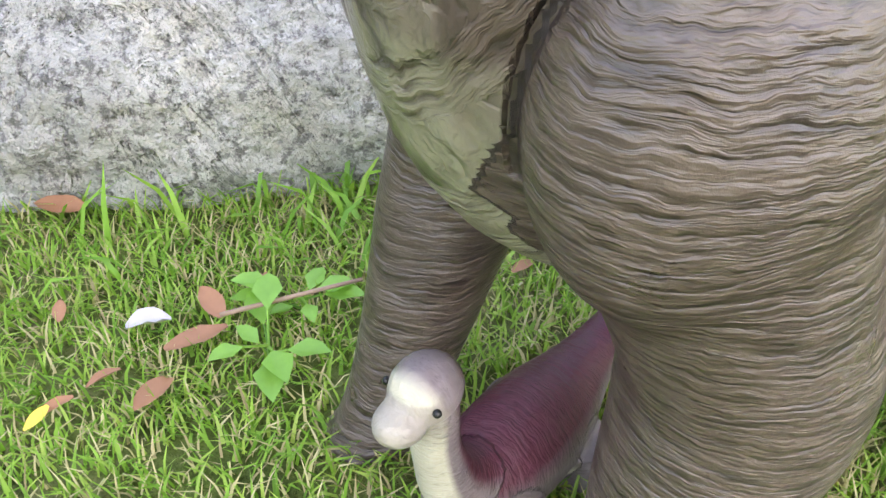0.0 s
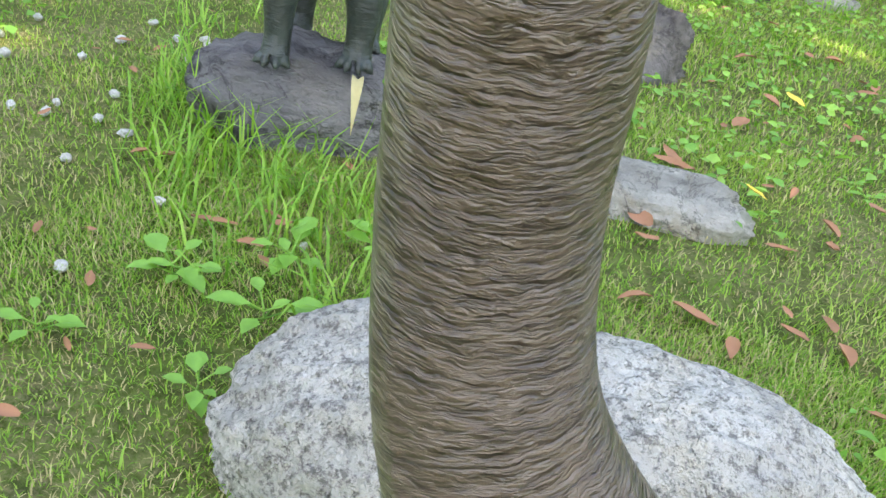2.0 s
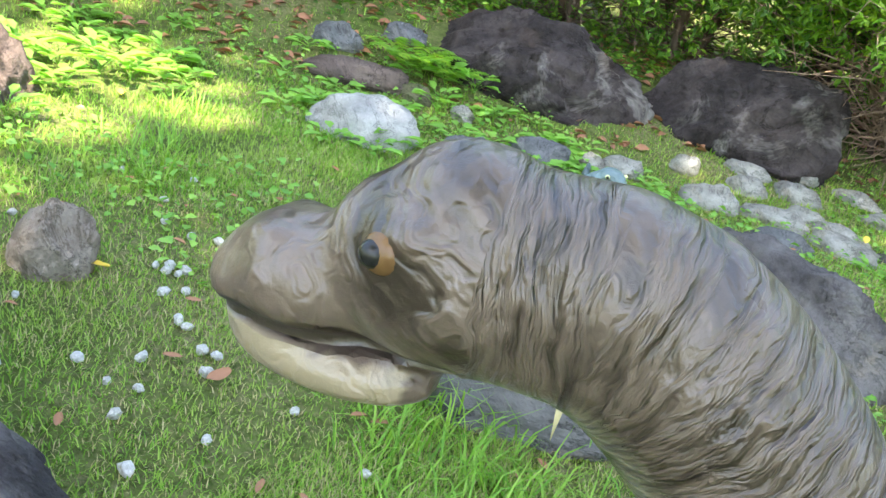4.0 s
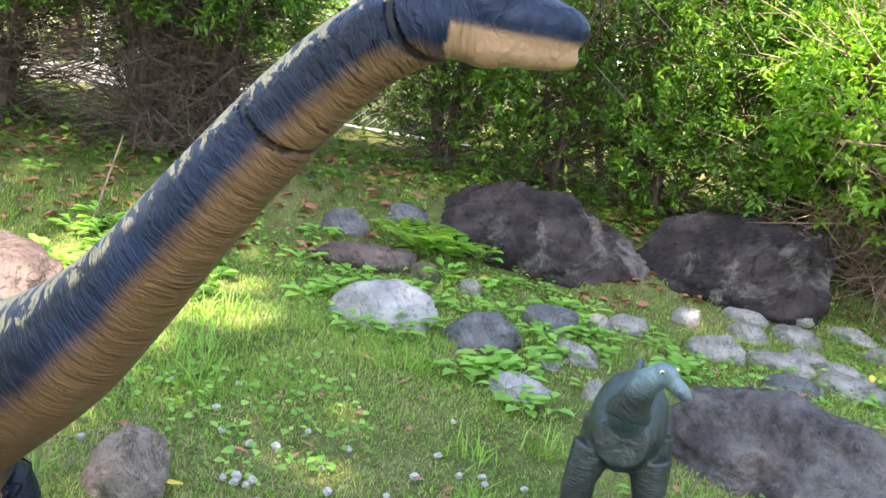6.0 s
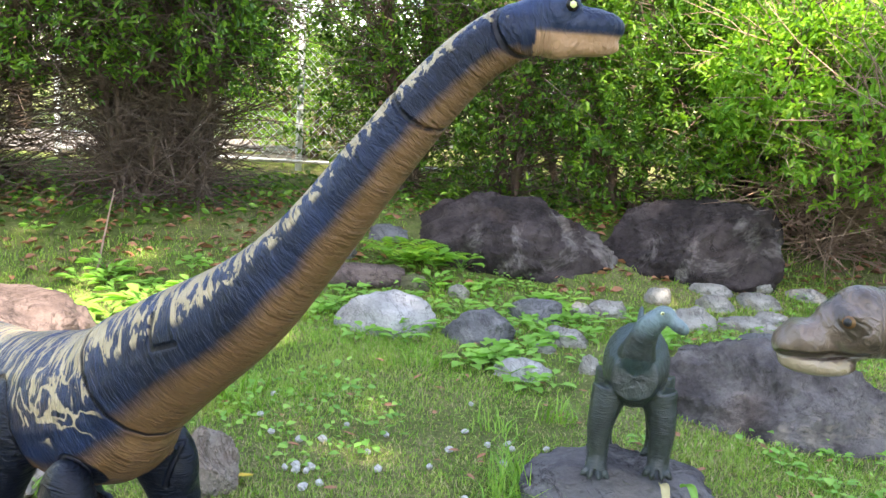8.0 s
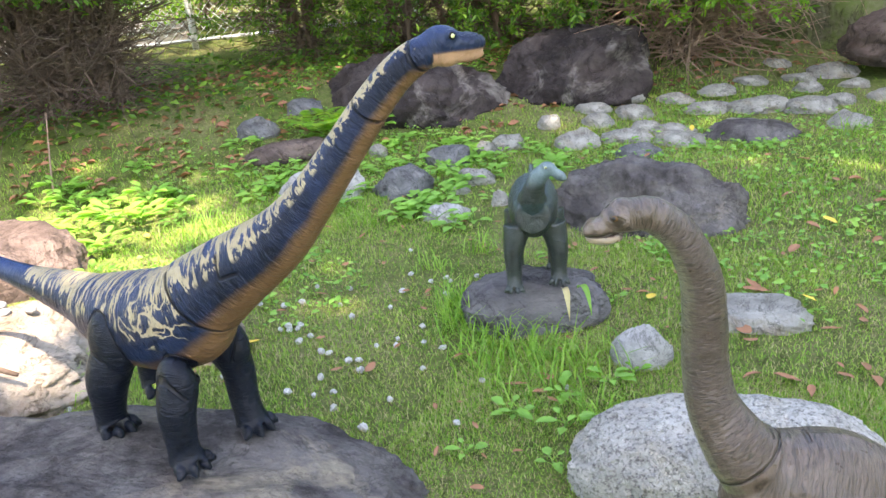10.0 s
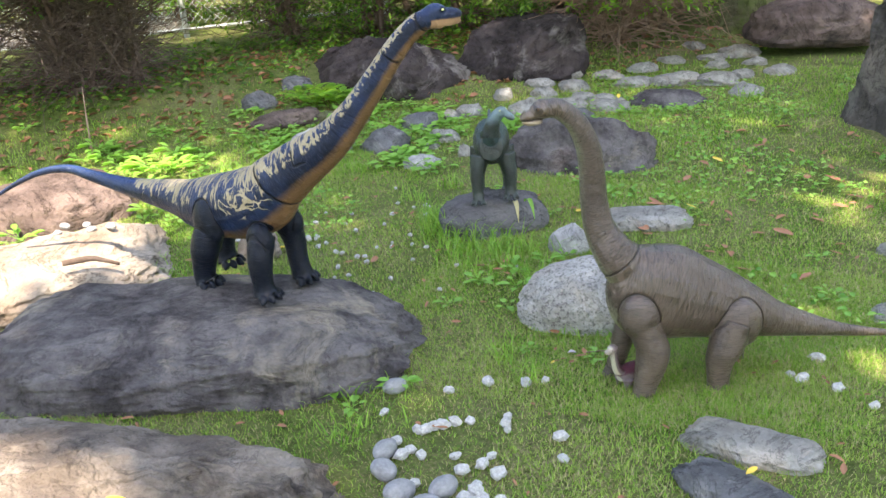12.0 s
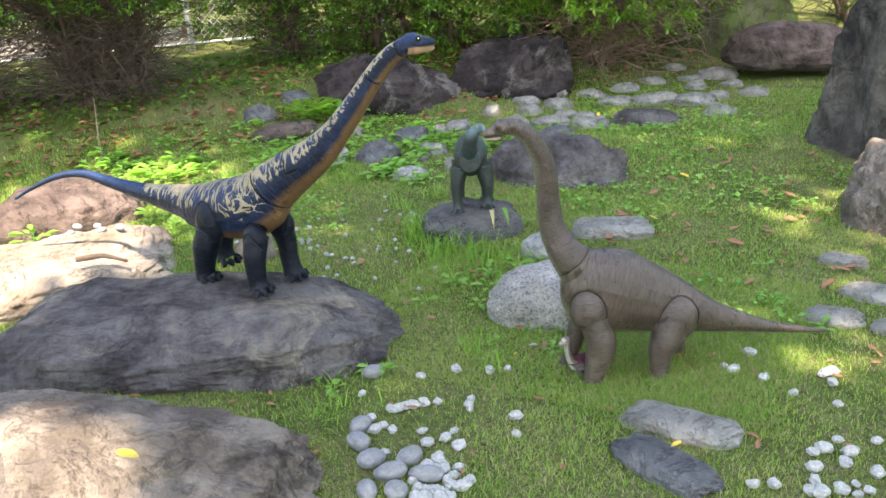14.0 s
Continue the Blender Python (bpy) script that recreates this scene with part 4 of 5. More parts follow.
def shrub(x, y, high, wide, bare, n_leaf, n_twig, leaf_material, label, seed, leaf_len=0.034, twig=None, n_stem=6, low=0.03):
    """A hedge shrub: splayed stems, a thicket of twigs, and sprigs of leaves above the bare height."""
    g = np.random.default_rng(seed)
    wide, n_leaf = wide * 1.3, int(n_leaf * 1.9)
    z0 = float(lift(x, y))
    root = empty("shrub", x, y, z0)
    tips = []
    for k in range(n_stem):
        w = g.uniform(0, 6.28)
        rx, ry = math.cos(w), math.sin(w)
        e = g.uniform(0.5, 1.25) * wide
        r = g.uniform(0.010, 0.020)
        rows = [(rx * 0.05, ry * 0.05, -0.03, r * 1.3, r * 1.3), (rx * e * 0.3 + g.normal(0, 0.02), ry * e * 0.3, high * 0.3, r, r), (rx * e * 0.7, ry * e * 0.7 + g.normal(0, 0.03), high * 0.62, r * 0.7, r * 0.7), (rx * e, ry * e, high * 0.95, r * 0.3, r * 0.3)]
        part("stem", stem_mesh("stem", rows, bark), root)
        tips.append(np.array(rows)[:, :3])
    n = n_twig
    k = g.integers(0, n_stem, n)
    t = g.uniform(low, 0.95, n)
    base = np.array([np.array([np.interp(tt * 3, range(4), tips[kk][:, j]) for j in range(3)]) for kk, tt in zip(k, t)])
    out = unit(np.concatenate([base[:, :2] + g.normal(0, 0.14, (n, 2)), np.zeros((n, 1))], 1))
    d = unit(out * g.uniform(0.3, 1.0, (n, 1)) + g.normal(0, 0.45, (n, 3)) + [0, 0, 0.25])
    ln = g.uniform(0.12, 0.50, n) * min(1.0, wide / 0.45)
    q = base + d * ln[:, None]
    q[:, 2] = np.maximum(q[:, 2], 0.02)
    d2 = unit(d + g.normal(0, 0.5, (n, 3)))
    q2 = q + d2 * (ln * g.uniform(0.3, 0.8, n))[:, None]
    m = base + (q - base) * g.uniform(0.3, 0.8, (n, 1))
    q3 = m + unit(d + g.normal(0, 0.7, (n, 3))) * (ln * 0.5)[:, None]
    v, f = join([sticks(base, q, np.full(n, 0.0040), np.full(n, 0.0022)), sticks(q, q2, np.full(n, 0.0022), np.full(n, 0.001)), sticks(m, q3, np.full(n, 0.002), np.full(n, 0.0009))])
    tagged(part("thicket", mesh_np("thicket", v, f, twig or twig_mat), root, "thicket of thin brown twigs"), kind="stuff")
    if n_leaf:
        ns = n_leaf // 9
        w, u = g.uniform(0, 6.28, ns), g.uniform(0, 1, ns)
        rad = wide * (0.45 + 0.62 * np.sqrt(u))
        zz = bare + (high * 1.05 - bare) * g.beta(1.5, 1.1, ns)
        lump = 1 + 0.22 * np.sin(3 * w + 9 * zz + seed) + 0.12 * np.sin(7 * w - 5 * zz)
        taper = np.sqrt(np.clip(1.08 - ((zz - bare) / (high * 1.12 - bare)) ** 3, 0.05, 1))
        c = np.stack([np.cos(w) * rad * lump * taper, np.sin(w) * rad * lump * taper, zz], 1)
        sd = unit(np.concatenate([c[:, :2], np.full((ns, 1), 0.35)], 1) * [1, 1, 1] + g.normal(0, 0.35, (ns, 3)))
        cc, dd, uu = [], [], []
        for j in range(9):
            along = (j // 2) * leaf_len * 0.55
            sidew = unit(np.cross(sd, g.normal(0, 1, (ns, 3))))
            cc.append(c + sd * along)
            dd.append(unit(sd * (0.55 if j < 8 else 1.5) + sidew * (1 if j < 8 else 0.1)))
            uu.append(unit(g.normal(0, 0.4, (ns, 3)) + [0, 0, 1]))
        nn = ns * 9
        v, f = leaves(np.concatenate(cc), np.concatenate(dd), np.concatenate(uu), g.uniform(0.7, 1.3, nn) * leaf_len, g.uniform(0.36, 0.5, nn) * leaf_len)
        part("foliage", mesh_np("foliage", v, f, leaf_material), root, "glossy small pointed green leaves")["kind"] = "stuff"
    tagged(root, label, "shrub", "hedge shrubs")


bare_label = "hedge shrub with bare brown twigs below and green leaves above"
green_label = "dense green hedge shrub with small pointed leaves"
for k, (x, y, hi, wi, bare, nl, nt) in enumerate(((-4.55, 1.15, 1.6, 0.5, 0.40, 8500, 1300), (-3.95, 1.5, 1.6, 0.5, 0.42, 8500, 1400), (-3.35, 1.85, 1.55, 0.46, 0.48, 8500, 1500), (-3.20, 2.08, 1.5, 0.27, 0.45, 5500, 900),
                                                   (-4.0, 2.4, 1.7, 0.5, 0.8, 3500, 350))):
    shrub(x, y, hi, wi, bare, nl, nt, hedge_mat, bare_label, 200 + k)
for k, (x, y, hi, wi, bare, nl, nt) in enumerate(((-2.92, 3.28, 1.5, 0.33, 0.08, 6500, 500), (-2.45, 3.55, 1.45, 0.45, 0.06, 7500, 500), (-1.95, 3.80, 1.30, 0.45, 0.05, 7500, 500), (-1.45, 3.95, 1.15, 0.45, 0.05, 7000, 500),
                                                   (-3.6, 4.1, 1.8, 0.6, 0.5, 5000, 200), (-2.7, 4.6, 1.7, 0.6, 0.4, 5000, 200), (0.45, 5.3, 1.2, 0.6, 0.2, 4000, 200), (1.3, 5.0, 1.3, 0.6, 0.2, 4000, 200))):
    shrub(x, y, hi, wi, bare, nl, nt, hedge_mat, green_label, 220 + k, 0.036)
for k, (x, y, hi, wi, bare, nl, nt) in enumerate(((-0.95, 3.72, 0.98, 0.42, 0.25, 7500, 800), (-4.75, 4.35, 0.8, 0.42, 0.05, 5000, 150), (-0.78, 4.05, 0.90, 0.34, 0.15, 6000, 500), (-1.15, 4.4, 1.25, 0.5, 0.1, 6000, 300))):
    shrub(x, y, hi, wi, bare, nl, nt, bright_mat, "bright green shrub with young leaves over dry reddish twigs", 240 + k, 0.040, dead_twig)


def tree(x, y, high, wide, low, n_leaf, seed, label, size=0.09):
    """A far tree: tapered trunk, limbs and a crown of leaf clumps with gaps."""
    g = np.random.default_rng(seed)
    root = empty("tree", x, y, float(lift(x, y)))
    part("trunk", stem_mesh("trunk", [(0, 0, -0.1, 0.10, 0.10), (0.05, 0.03, high * 0.35, 0.075, 0.075), (-0.05, 0.05, high * 0.7, 0.045, 0.045), (0, 0, high * 0.95, 0.015, 0.015)], bark), root)
    for k in range(6):
        w, z = g.uniform(0, 6.28), g.uniform(0.25, 0.7) * high
        e = wide * g.uniform(0.6, 1.0)
        part("limb", stem_mesh("limb", [(0, 0, z, 0.04, 0.04), (math.cos(w) * e * 0.5, math.sin(w) * e * 0.5, z + 0.25, 0.028, 0.028), (math.cos(w) * e, math.sin(w) * e, z + 0.35 + g.uniform(0, 0.4), 0.01, 0.01)], bark), root)
    nc = n_leaf // 45
    w, u, zz = g.uniform(0, 6.28, nc), g.uniform(0, 1, nc), g.uniform(low, high, nc)
    rad = wide * np.sqrt(u) * np.sqrt(np.clip(1.05 - ((zz - (low + high) / 2) / ((high - low) * 0.55)) ** 2, 0.05, 1))
    c = np.stack([np.cos(w) * rad, np.sin(w) * rad, zz], 1)
    c = np.repeat(c, 45, 0) + g.normal(0, 0.17, (nc * 45, 3))
    n = len(c)
    v, f = leaves(c, unit(g.normal(0, 1, (n, 3)) - [0, 0, 0.3]), unit(g.normal(0, 1, (n, 3))), g.uniform(0.6, 1.3, n) * size, g.uniform(0.3, 0.5, n) * size)
    part("crown", mesh_np("crown", v, f, far_leaf_mat), root, "loose green leafy crown")
    tagged(root, label, "tree", "trees behind the hedge")


for k, (x, y, hi, wi, lo, n) in enumerate(((-7.5, 3.6, 4.5, 1.6, 0.4, 7000), (-6.6, 5.4, 4.6, 1.6, 0.3, 7000), (-5.2, 6.6, 4.6, 1.6, 0.4, 7000), (-3.9, 7.6, 4.8, 1.6, 0.3, 7000), (-2.4, 8.2, 4.6, 1.6, 0.4, 7000),
                                            (-0.9, 8.4, 4.6, 1.6, 0.5, 7000), (0.7, 8.2, 4.4, 1.6, 0.3, 7000), (2.2, 7.4, 4.2, 1.6, 0.3, 7000), (-9.0, 2.0, 4.5, 1.6, 0.3, 7000), (3.6, 6.4, 4.2, 1.5, 0.2, 6000), (-9.5, 6.5, 7.0, 2.6, 0.4, 8000), (-5.0, 11.0, 7.5, 3.0, 0.4, 9000), (0.5, 12.0, 7.5, 3.0, 0.4, 9000))):
    tree(x, y, hi, wi, lo, n, 300 + k, "green leafy tree behind the garden hedge")

# added trees out of view, there only to cut low skylight from the sides
for k, (x, y) in enumerate(((6.0, 3.0), (6.5, -0.5), (6.5, -7.0), (2.5, -8.5), (-1.5, -8.0), (-5.0, -6.0), (-7.5, -2.5))):
    tree(x, y, 4.6, 1.9, 0.2, 6000, 340 + k, "unseen leafy tree added round the lawn to block low skylight", 0.14)

# the tree that shades the lawn from overhead
GAPS = ((-2.0, 0.35, 0.55), (-2.3, 1.15, 0.45), (-1.9, -0.3, 0.30), (0.38, 1.75, 0.17), (0.50, 1.30, 0.18), (0.52, 0.46, 0.15), (-0.62, -0.75, 0.20), (-0.85, -0.62, 0.16), (0.7, 1.9, 0.15), (0.05, 0.55, 0.12), (-2.7, 0.6, 0.5))


def shade_tree():
    g = np.random.default_rng(77)
    root = empty("tree", 4.2, -4.6, -0.02)
    part("trunk", stem_mesh("trunk", [(0, 0, -0.1, 0.26, 0.26), (0.0, 0.1, 2.6, 0.21, 0.21), (-0.3, 0.2, 5.2, 0.17, 0.17), (-0.9, 0.3, 8.2, 0.10, 0.10)], bark, 12), root)
    for tx, ty in ((-2.4, 1.0), (-4.4, 2.6), (-1.2, 3.4), (-4.8, -1.6), (-1.0, -1.8)):
        part("limb", stem_mesh("limb", [(-0.5, 0.25, 6.4, 0.11, 0.11), (tx * 0.5, ty * 0.5, 8.0, 0.07, 0.07), (tx, ty, 8.8, 0.02, 0.02)], bark), root)
    n = 10500
    gx, gy = g.uniform(-3.9, 2.6, n), g.uniform(-2.6, 3.6, n)
    gx, gy = np.concatenate([gx, g.uniform(-1.5, 0.55, 700), g.uniform(-0.75, 0.15, 380)]), np.concatenate([gy, g.uniform(-1.0, 2.4, 700), g.uniform(0.1, 0.85, 380)])
    gx, gy = np.concatenate([gx, g.uniform(-1.0, 2.6, 2200)]), np.concatenate([gy, g.uniform(3.3, 5.0, 2200)])
    n = len(gx)
    keep = np.ones(n, bool)
    for cx, cy, r in GAPS:
        keep &= np.hypot(gx - cx, gy - cy) > r * g.uniform(0.75, 1.35, n)
    gx, gy = gx[keep], gy[keep]
    n = len(gx)
    zc = g.uniform(8.0, 9.6, n)
    c = np.stack([gx + to_sun.x / to_sun.z * zc - 4.2, gy + to_sun.y / to_sun.z * zc + 4.6, zc], 1)
    v, f = leaves(c, unit(g.normal(0, 1, (n, 3)) * [1, 1, 0.35]), unit(g.normal(0, 0.35, (n, 3)) + [0, 0, 1]), g.uniform(0.16, 0.30, n), g.uniform(0.09, 0.15, n))
    part("crown", mesh_np("crown", v, f, far_leaf_mat), root, "wide leafy crown overhead")
    tagged(root, "tall leafy tree spreading over the lawn", "tree")


shade_tree()

# ---- fence and paving behind the hedge ----


def build_fence():
    root = empty("chain_link_fence", -4.1, 3.6, float(lift(-4.1, 3.6)), 40)
    for x in (-1.5, 0.0, 1.5):
        part("post", stem_mesh("post", [(x, 0, -0.1, 0.022, 0.022), (x, 0, 0.6, 0.022, 0.022), (x, 0, 1.25, 0.022, 0.022)], steel), root, "grey steel fence post")
    p, q = [], []
    for k in np.arange(-2.7, 1.5, 0.055):
        for sgn in (1, -1):
            a, b = k, k + 1.15
            lo, hi = max(a, -1.5), min(b, 1.5)
            if hi - lo > 0.02:
                z = lambda s: 0.05 + (s - a)
                y0, y1 = (z(lo), z(hi)) if sgn > 0 else (1.25 - (lo - a), 1.25 - (hi - a))
                p.append((lo, 0.024, y0)), q.append((hi, 0.024, y1))
    p, q = np.array(p, float), np.array(q, float)
    v, f = sticks(p, q, np.full(len(p), 0.0016), np.full(len(p), 0.0016))
    part("wire_mesh", mesh_np("wire_mesh", v, f, steel), root, "diamond steel wire mesh")
    for z in (0.06, 1.24):
        v, f = sticks(np.array([[-1.5, -0.02, z]]), np.array([[1.5, -0.02, z]]), np.array([0.014]), np.array([0.014]))
        part("rail", mesh_np("rail", v, f, steel), root)
    tagged(root, "grey steel chain-link fence behind the hedge", "fence")


build_fence()


def build_paving():
    n = Vector((-HEDGE_DIR.y, HEDGE_DIR.x))
    v, f = [], []
    for d in (2.3, 4.2):
        for t in (-6.0, 0.9):
            p = HEDGE_A + HEDGE_DIR * t + n * d
            for z in (0.04, 0.185):
                v.append((p.x, p.y, z))
    f = [(1, 3, 7, 5), (0, 4, 6, 2), (0, 2, 3, 1), (4, 5, 7, 6), (0, 1, 5, 4), (2, 6, 7, 3)]
    tagged(new("pavement", mesh_from("pavement", v, f, road_mat)), "pale sunlit paved path behind the hedge", "path", kind="structure")


build_paving()

# ---- tufts, weeds, leaves and pebbles ----


def tuft(x, y, n, size, spread, seed):
    g = np.random.default_rng(seed)
    px, py = g.normal(0, spread, n), g.normal(0, spread, n)
    v, f = blades(px, py, np.zeros(n), g.uniform(0.5, 1.1, n) * size, g.uniform(0.7, 1.3, n) * 0.0034, np.full(n, 0.85), seed)
    ob = new("grass_tuft", mesh_np("grass_tuft", v, f, tuft_mat))
    ob.matrix_world = pose(x, y, float(lift(x, y)))
    tagged(ob, "tuft of long bright green grass blades", "grass", kind="stuff")


for k, (x, y, n, s, sp) in enumerate(((-0.80, 0.94, 70, 0.13, 0.03), (-0.70, 0.90, 80, 0.12, 0.04), (-0.58, 0.88, 90, 0.12, 0.05), (-0.46, 0.86, 80, 0.11, 0.05), (-0.86, 1.02, 60, 0.13, 0.03), (-0.66, 0.80, 60, 0.10, 0.05), (-0.50, 0.74, 50, 0.09, 0.05),
                                       (-0.36, 0.70, 50, 0.08, 0.04), (-0.18, 0.42, 70, 0.05, 0.04), (-0.06, 0.43, 70, 0.05, 0.03), (-0.28, 0.24, 14, 0.11, 0.015), (-1.75, 1.05, 60, 0.12, 0.05), (-1.95, 1.25, 60, 0.13, 0.05), (-1.45, 1.50, 40, 0.10, 0.03))):
    tuft(x, y, n, s, sp, 400 + k)
for k, (x, y, n, s, sp) in enumerate(((-1.62, 0.95, 60, 0.11, 0.05), (-0.55, -0.02, 60, 0.07, 0.05), (-0.62, 0.10, 60, 0.06, 0.04), (-0.48, -0.18, 50, 0.06, 0.04), (-1.45, 0.42, 60, 0.08, 0.05), (-1.62, 0.40, 50, 0.08, 0.04), (-0.30, 0.30, 40, 0.05, 0.04),
                                       (-1.05, 1.25, 40, 0.08, 0.03), (-0.98, 1.42, 40, 0.09, 0.03), (-0.20, 0.16, 16, 0.09, 0.02), (-2.05, 0.30, 40, 0.08, 0.05), (-0.05, 2.95, 30, 0.12, 0.03))):
    tuft(x, y, n, s, sp, 430 + k)


def weed(seed, n, size, broad, rise):
    g = np.random.default_rng(seed)
    w = np.arange(n) * 2.4 + g.uniform(0, 1, n)
    el = g.uniform(0.25, 0.9, n) * rise
    d = unit(np.stack([np.cos(w), np.sin(w), el], 1))
    ln = g.uniform(0.6, 1.1, n) * size
    stalk = ln * g.uniform(0.4, 0.8, n)
    hub = np.stack([np.zeros(n), np.zeros(n), g.uniform(0.0, 0.4, n) * size * rise], 1)
    c = hub + d * stalk[:, None]
    flat = unit(d * [1, 1, 0.3])
    root = new("weed")
    for j in range(n):
        v, f = leaves(c[j:j + 1], flat[j:j + 1], np.array([[0, 0, 1.0]]), ln[j:j + 1], ln[j:j + 1] * broad, 0.12)
        part("leaf", mesh_np("leaf", v, f, weed_mat, True), root)
    v, f = sticks(np.concatenate([hub * [1, 1, 0], hub]), np.concatenate([hub + 1e-4, c]), np.full(2 * n, 0.0013), np.full(2 * n, 0.0010))
    part("stalk", mesh_np("stalk", v, f, weed_mat), root)["kind"] = "stuff"
    return tagged(root, "small broad-leaved green weed in the lawn", "weed", "weeds in the lawn")


WEEDS = [weed(500, 8, 0.055, 0.55, 0.8), weed(501, 10, 0.05, 0.7, 0.7), weed(502, 7, 0.035, 0.6, 1.1), weed(503, 12, 0.075, 0.42, 1.4)]


def put_weeds(kind, rows):
    for k, (x, y, s) in enumerate(rows):
        ob = copy_thing(WEEDS[kind], pose(x, y, float(lift(x, y)) + 0.004, 0, 0, 77 * k + 31 * kind))
        ob.scale = (s, s, s)


put_weeds(0, ((-1.62, 1.62, 1.2), (-1.72, 1.55, 1.1), (-1.38, 2.05, 1.3), (-1.30, 1.98, 1.2), (-1.62, 2.12, 1.3), (-1.70, 2.05, 1.2), (-1.22, 1.60, 1.0), (-1.10, 1.62, 0.9), (-1.95, 1.70, 1.2), (-2.05, 1.85, 1.3), (-1.88, 1.92, 1.2), (-2.2, 1.75, 1.3)))
put_weeds(1, ((-1.78, 2.32, 1.2), (-1.55, 2.40, 1.1), (-1.42, 2.30, 1.1), (-1.20, 2.42, 1.0), (-2.35, 1.95, 1.2), (-2.1, 2.2, 1.1), (-0.55, 2.55, 0.9), (-0.35, 2.65, 0.9), (-2.5, 1.35, 1.2), (-2.35, 1.45, 1.2), (-2.6, 1.6, 1.1), (-2.75, 1.25, 1.2), (-3.2, 1.35, 1.0)))
put_weeds(2, ((-0.40, 0.62, 1.1), (-0.44, 0.72, 1.1), (-0.36, 0.80, 1.0), (-0.245, 0.30, 0.6), (-0.52, 0.62, 1.1), (-0.75, 0.06, 0.9), (-0.60, -0.06, 0.8), (-0.46, 0.02, 1.0), (-0.52, -0.10, 0.8), (0.42, 0.80, 0.7), (0.58, 0.62, 0.9), (-0.45, 1.50, 1.0), (-0.74, 1.42, 0.9), (-0.38, 0.50, 0.8), (-0.55, 0.47, 0.8), (-0.075, 0.30, 0.7), (-0.065, 0.335, 0.6)))
put_weeds(3, ((-2.28, 1.18, 1.3), (-2.22, 1.24, 1.1), (-2.35, 1.10, 1.0), (-2.15, 1.02, 0.9), (-2.5, 0.98, 1.0), (-1.65, 1.72, 0.8), (-2.0, 2.28, 1.2), (-1.92, 2.35, 1.1), (-1.95, 0.80, 0.8), (-2.2, 0.42, 0.9)))
more = random.Random(41)
for k in range(44):
    x, y = more.uniform(-2.05, -0.95), more.uniform(1.55, 2.5)
    if clear_of_rocks(np.array([x]), np.array([y]))[0]:
        put_weeds(k % 2, ((x, y, more.uniform(0.7, 1.2)),))
for k in range(16):
    put_weeds(3 if k % 2 else 1, ((more.uniform(-2.75, -1.95), more.uniform(0.95, 1.45), more.uniform(0.6, 1.1)),))
for k in range(26):
    x, y = more.uniform(-0.75, 0.75), more.uniform(0.5, 1.9)
    if clear_of_rocks(np.array([x]), np.array([y]))[0]:
        put_weeds(2, ((x, y, more.uniform(0.4, 0.8)),))
for k, w in enumerate(WEEDS):
    w.matrix_world = pose(-1.3 - 0.2 * k, 2.5 - 0.12 * k, float(lift(-1.3 - 0.2 * k, 2.5 - 0.12 * k)))


def fallen(seed, length, width, material):
    """A curled dry leaf with a raised rim."""
    g = random.Random(seed)
    v, f = [], []
    nx, ny = 7, 4
    curl, bend = g.uniform(0.3, 1.0), g.uniform(-0.5, 0.9)
    for i in range(nx):
        s = i / (nx - 1)
        hw = width / 2 * math.sin(math.pi * min(1, s * 0.9 + 0.07)) ** 0.8
        for j in range(ny):
            t = j / (ny - 1) * 2 - 1
            v.append(((s - 0.5) * length, t * hw, 0.004 + curl * abs(t) ** 1.6 * hw * 0.8 + bend * (s - 0.5) ** 2 * length * 0.5 + g.uniform(-1, 1) * 0.0012))
    for i in range(nx - 1):
        for j in range(ny - 1):
            a = i * ny + j
            f.append((a, a + ny, a + ny + 1, a + 1))
    return mesh_from("fallen_leaf", v, f, material, True)


BROWN = [fallen(600 + k, 0.040 + 0.006 * (k % 4), 0.018 + 0.003 * (k % 3), brown_leaf) for k in range(7)]
YELLOW = [fallen(620 + k, 0.05, 0.022, yellow_leaf) for k in range(2)]
PALE = [fallen(630, 0.035, 0.02, purple_leaf)]


def drop_leaf(me, x, y, s=1.0, z=None, yaw=0, label="curled reddish-brown fallen leaf on the lawn"):
    ob = new("fallen_leaf", me)
    ob.matrix_world = pose(x, y, (float(lift(x, y)) + 0.010 if z is None else z), random.uniform(-14, 14), random.uniform(-14, 14), yaw) @ Matrix.Diagonal((s, s, s, 1))
    tagged(ob, label, "leaf", "fallen leaves")


random.seed(5)
for k in range(300):
    x, y = random.uniform(-1.7, 0.9), random.uniform(-0.35, 2.6)
    if clear_of_rocks(np.array([x]), np.array([y]))[0]:
        drop_leaf(BROWN[k % 7], x, y, random.uniform(0.3, 0.7) if y < 0.5 or x < -0.2 else random.uniform(0.4, 1.25), yaw=random.uniform(0, 360))
for x, y, s in ((-0.895, 0.665, 1.1), (-0.12, 0.27, 0.9), (-0.085, 0.345, 0.8), (-0.21, 0.405, 1.2), (-0.02, 0.40, 0.9), (-0.16, 0.262, 0.6), (0.045, 0.36, 0.7), (-0.145, 0.28, 0.6), (0.10, 1.22, 1.1), (0.04, 1.16, 1.0), (0.30, 1.75, 1.2), (0.42, 1.45, 1.2), (0.36, 1.30, 1.2), (0.15, 1.42, 1.1), (0.12, 1.02, 0.9), (-0.55, 0.72, 1.0)):
    drop_leaf(BROWN[int(s * 10) % 7], x, y, s * (0.55 if y < 0.45 else 0.95), yaw=x * 900)
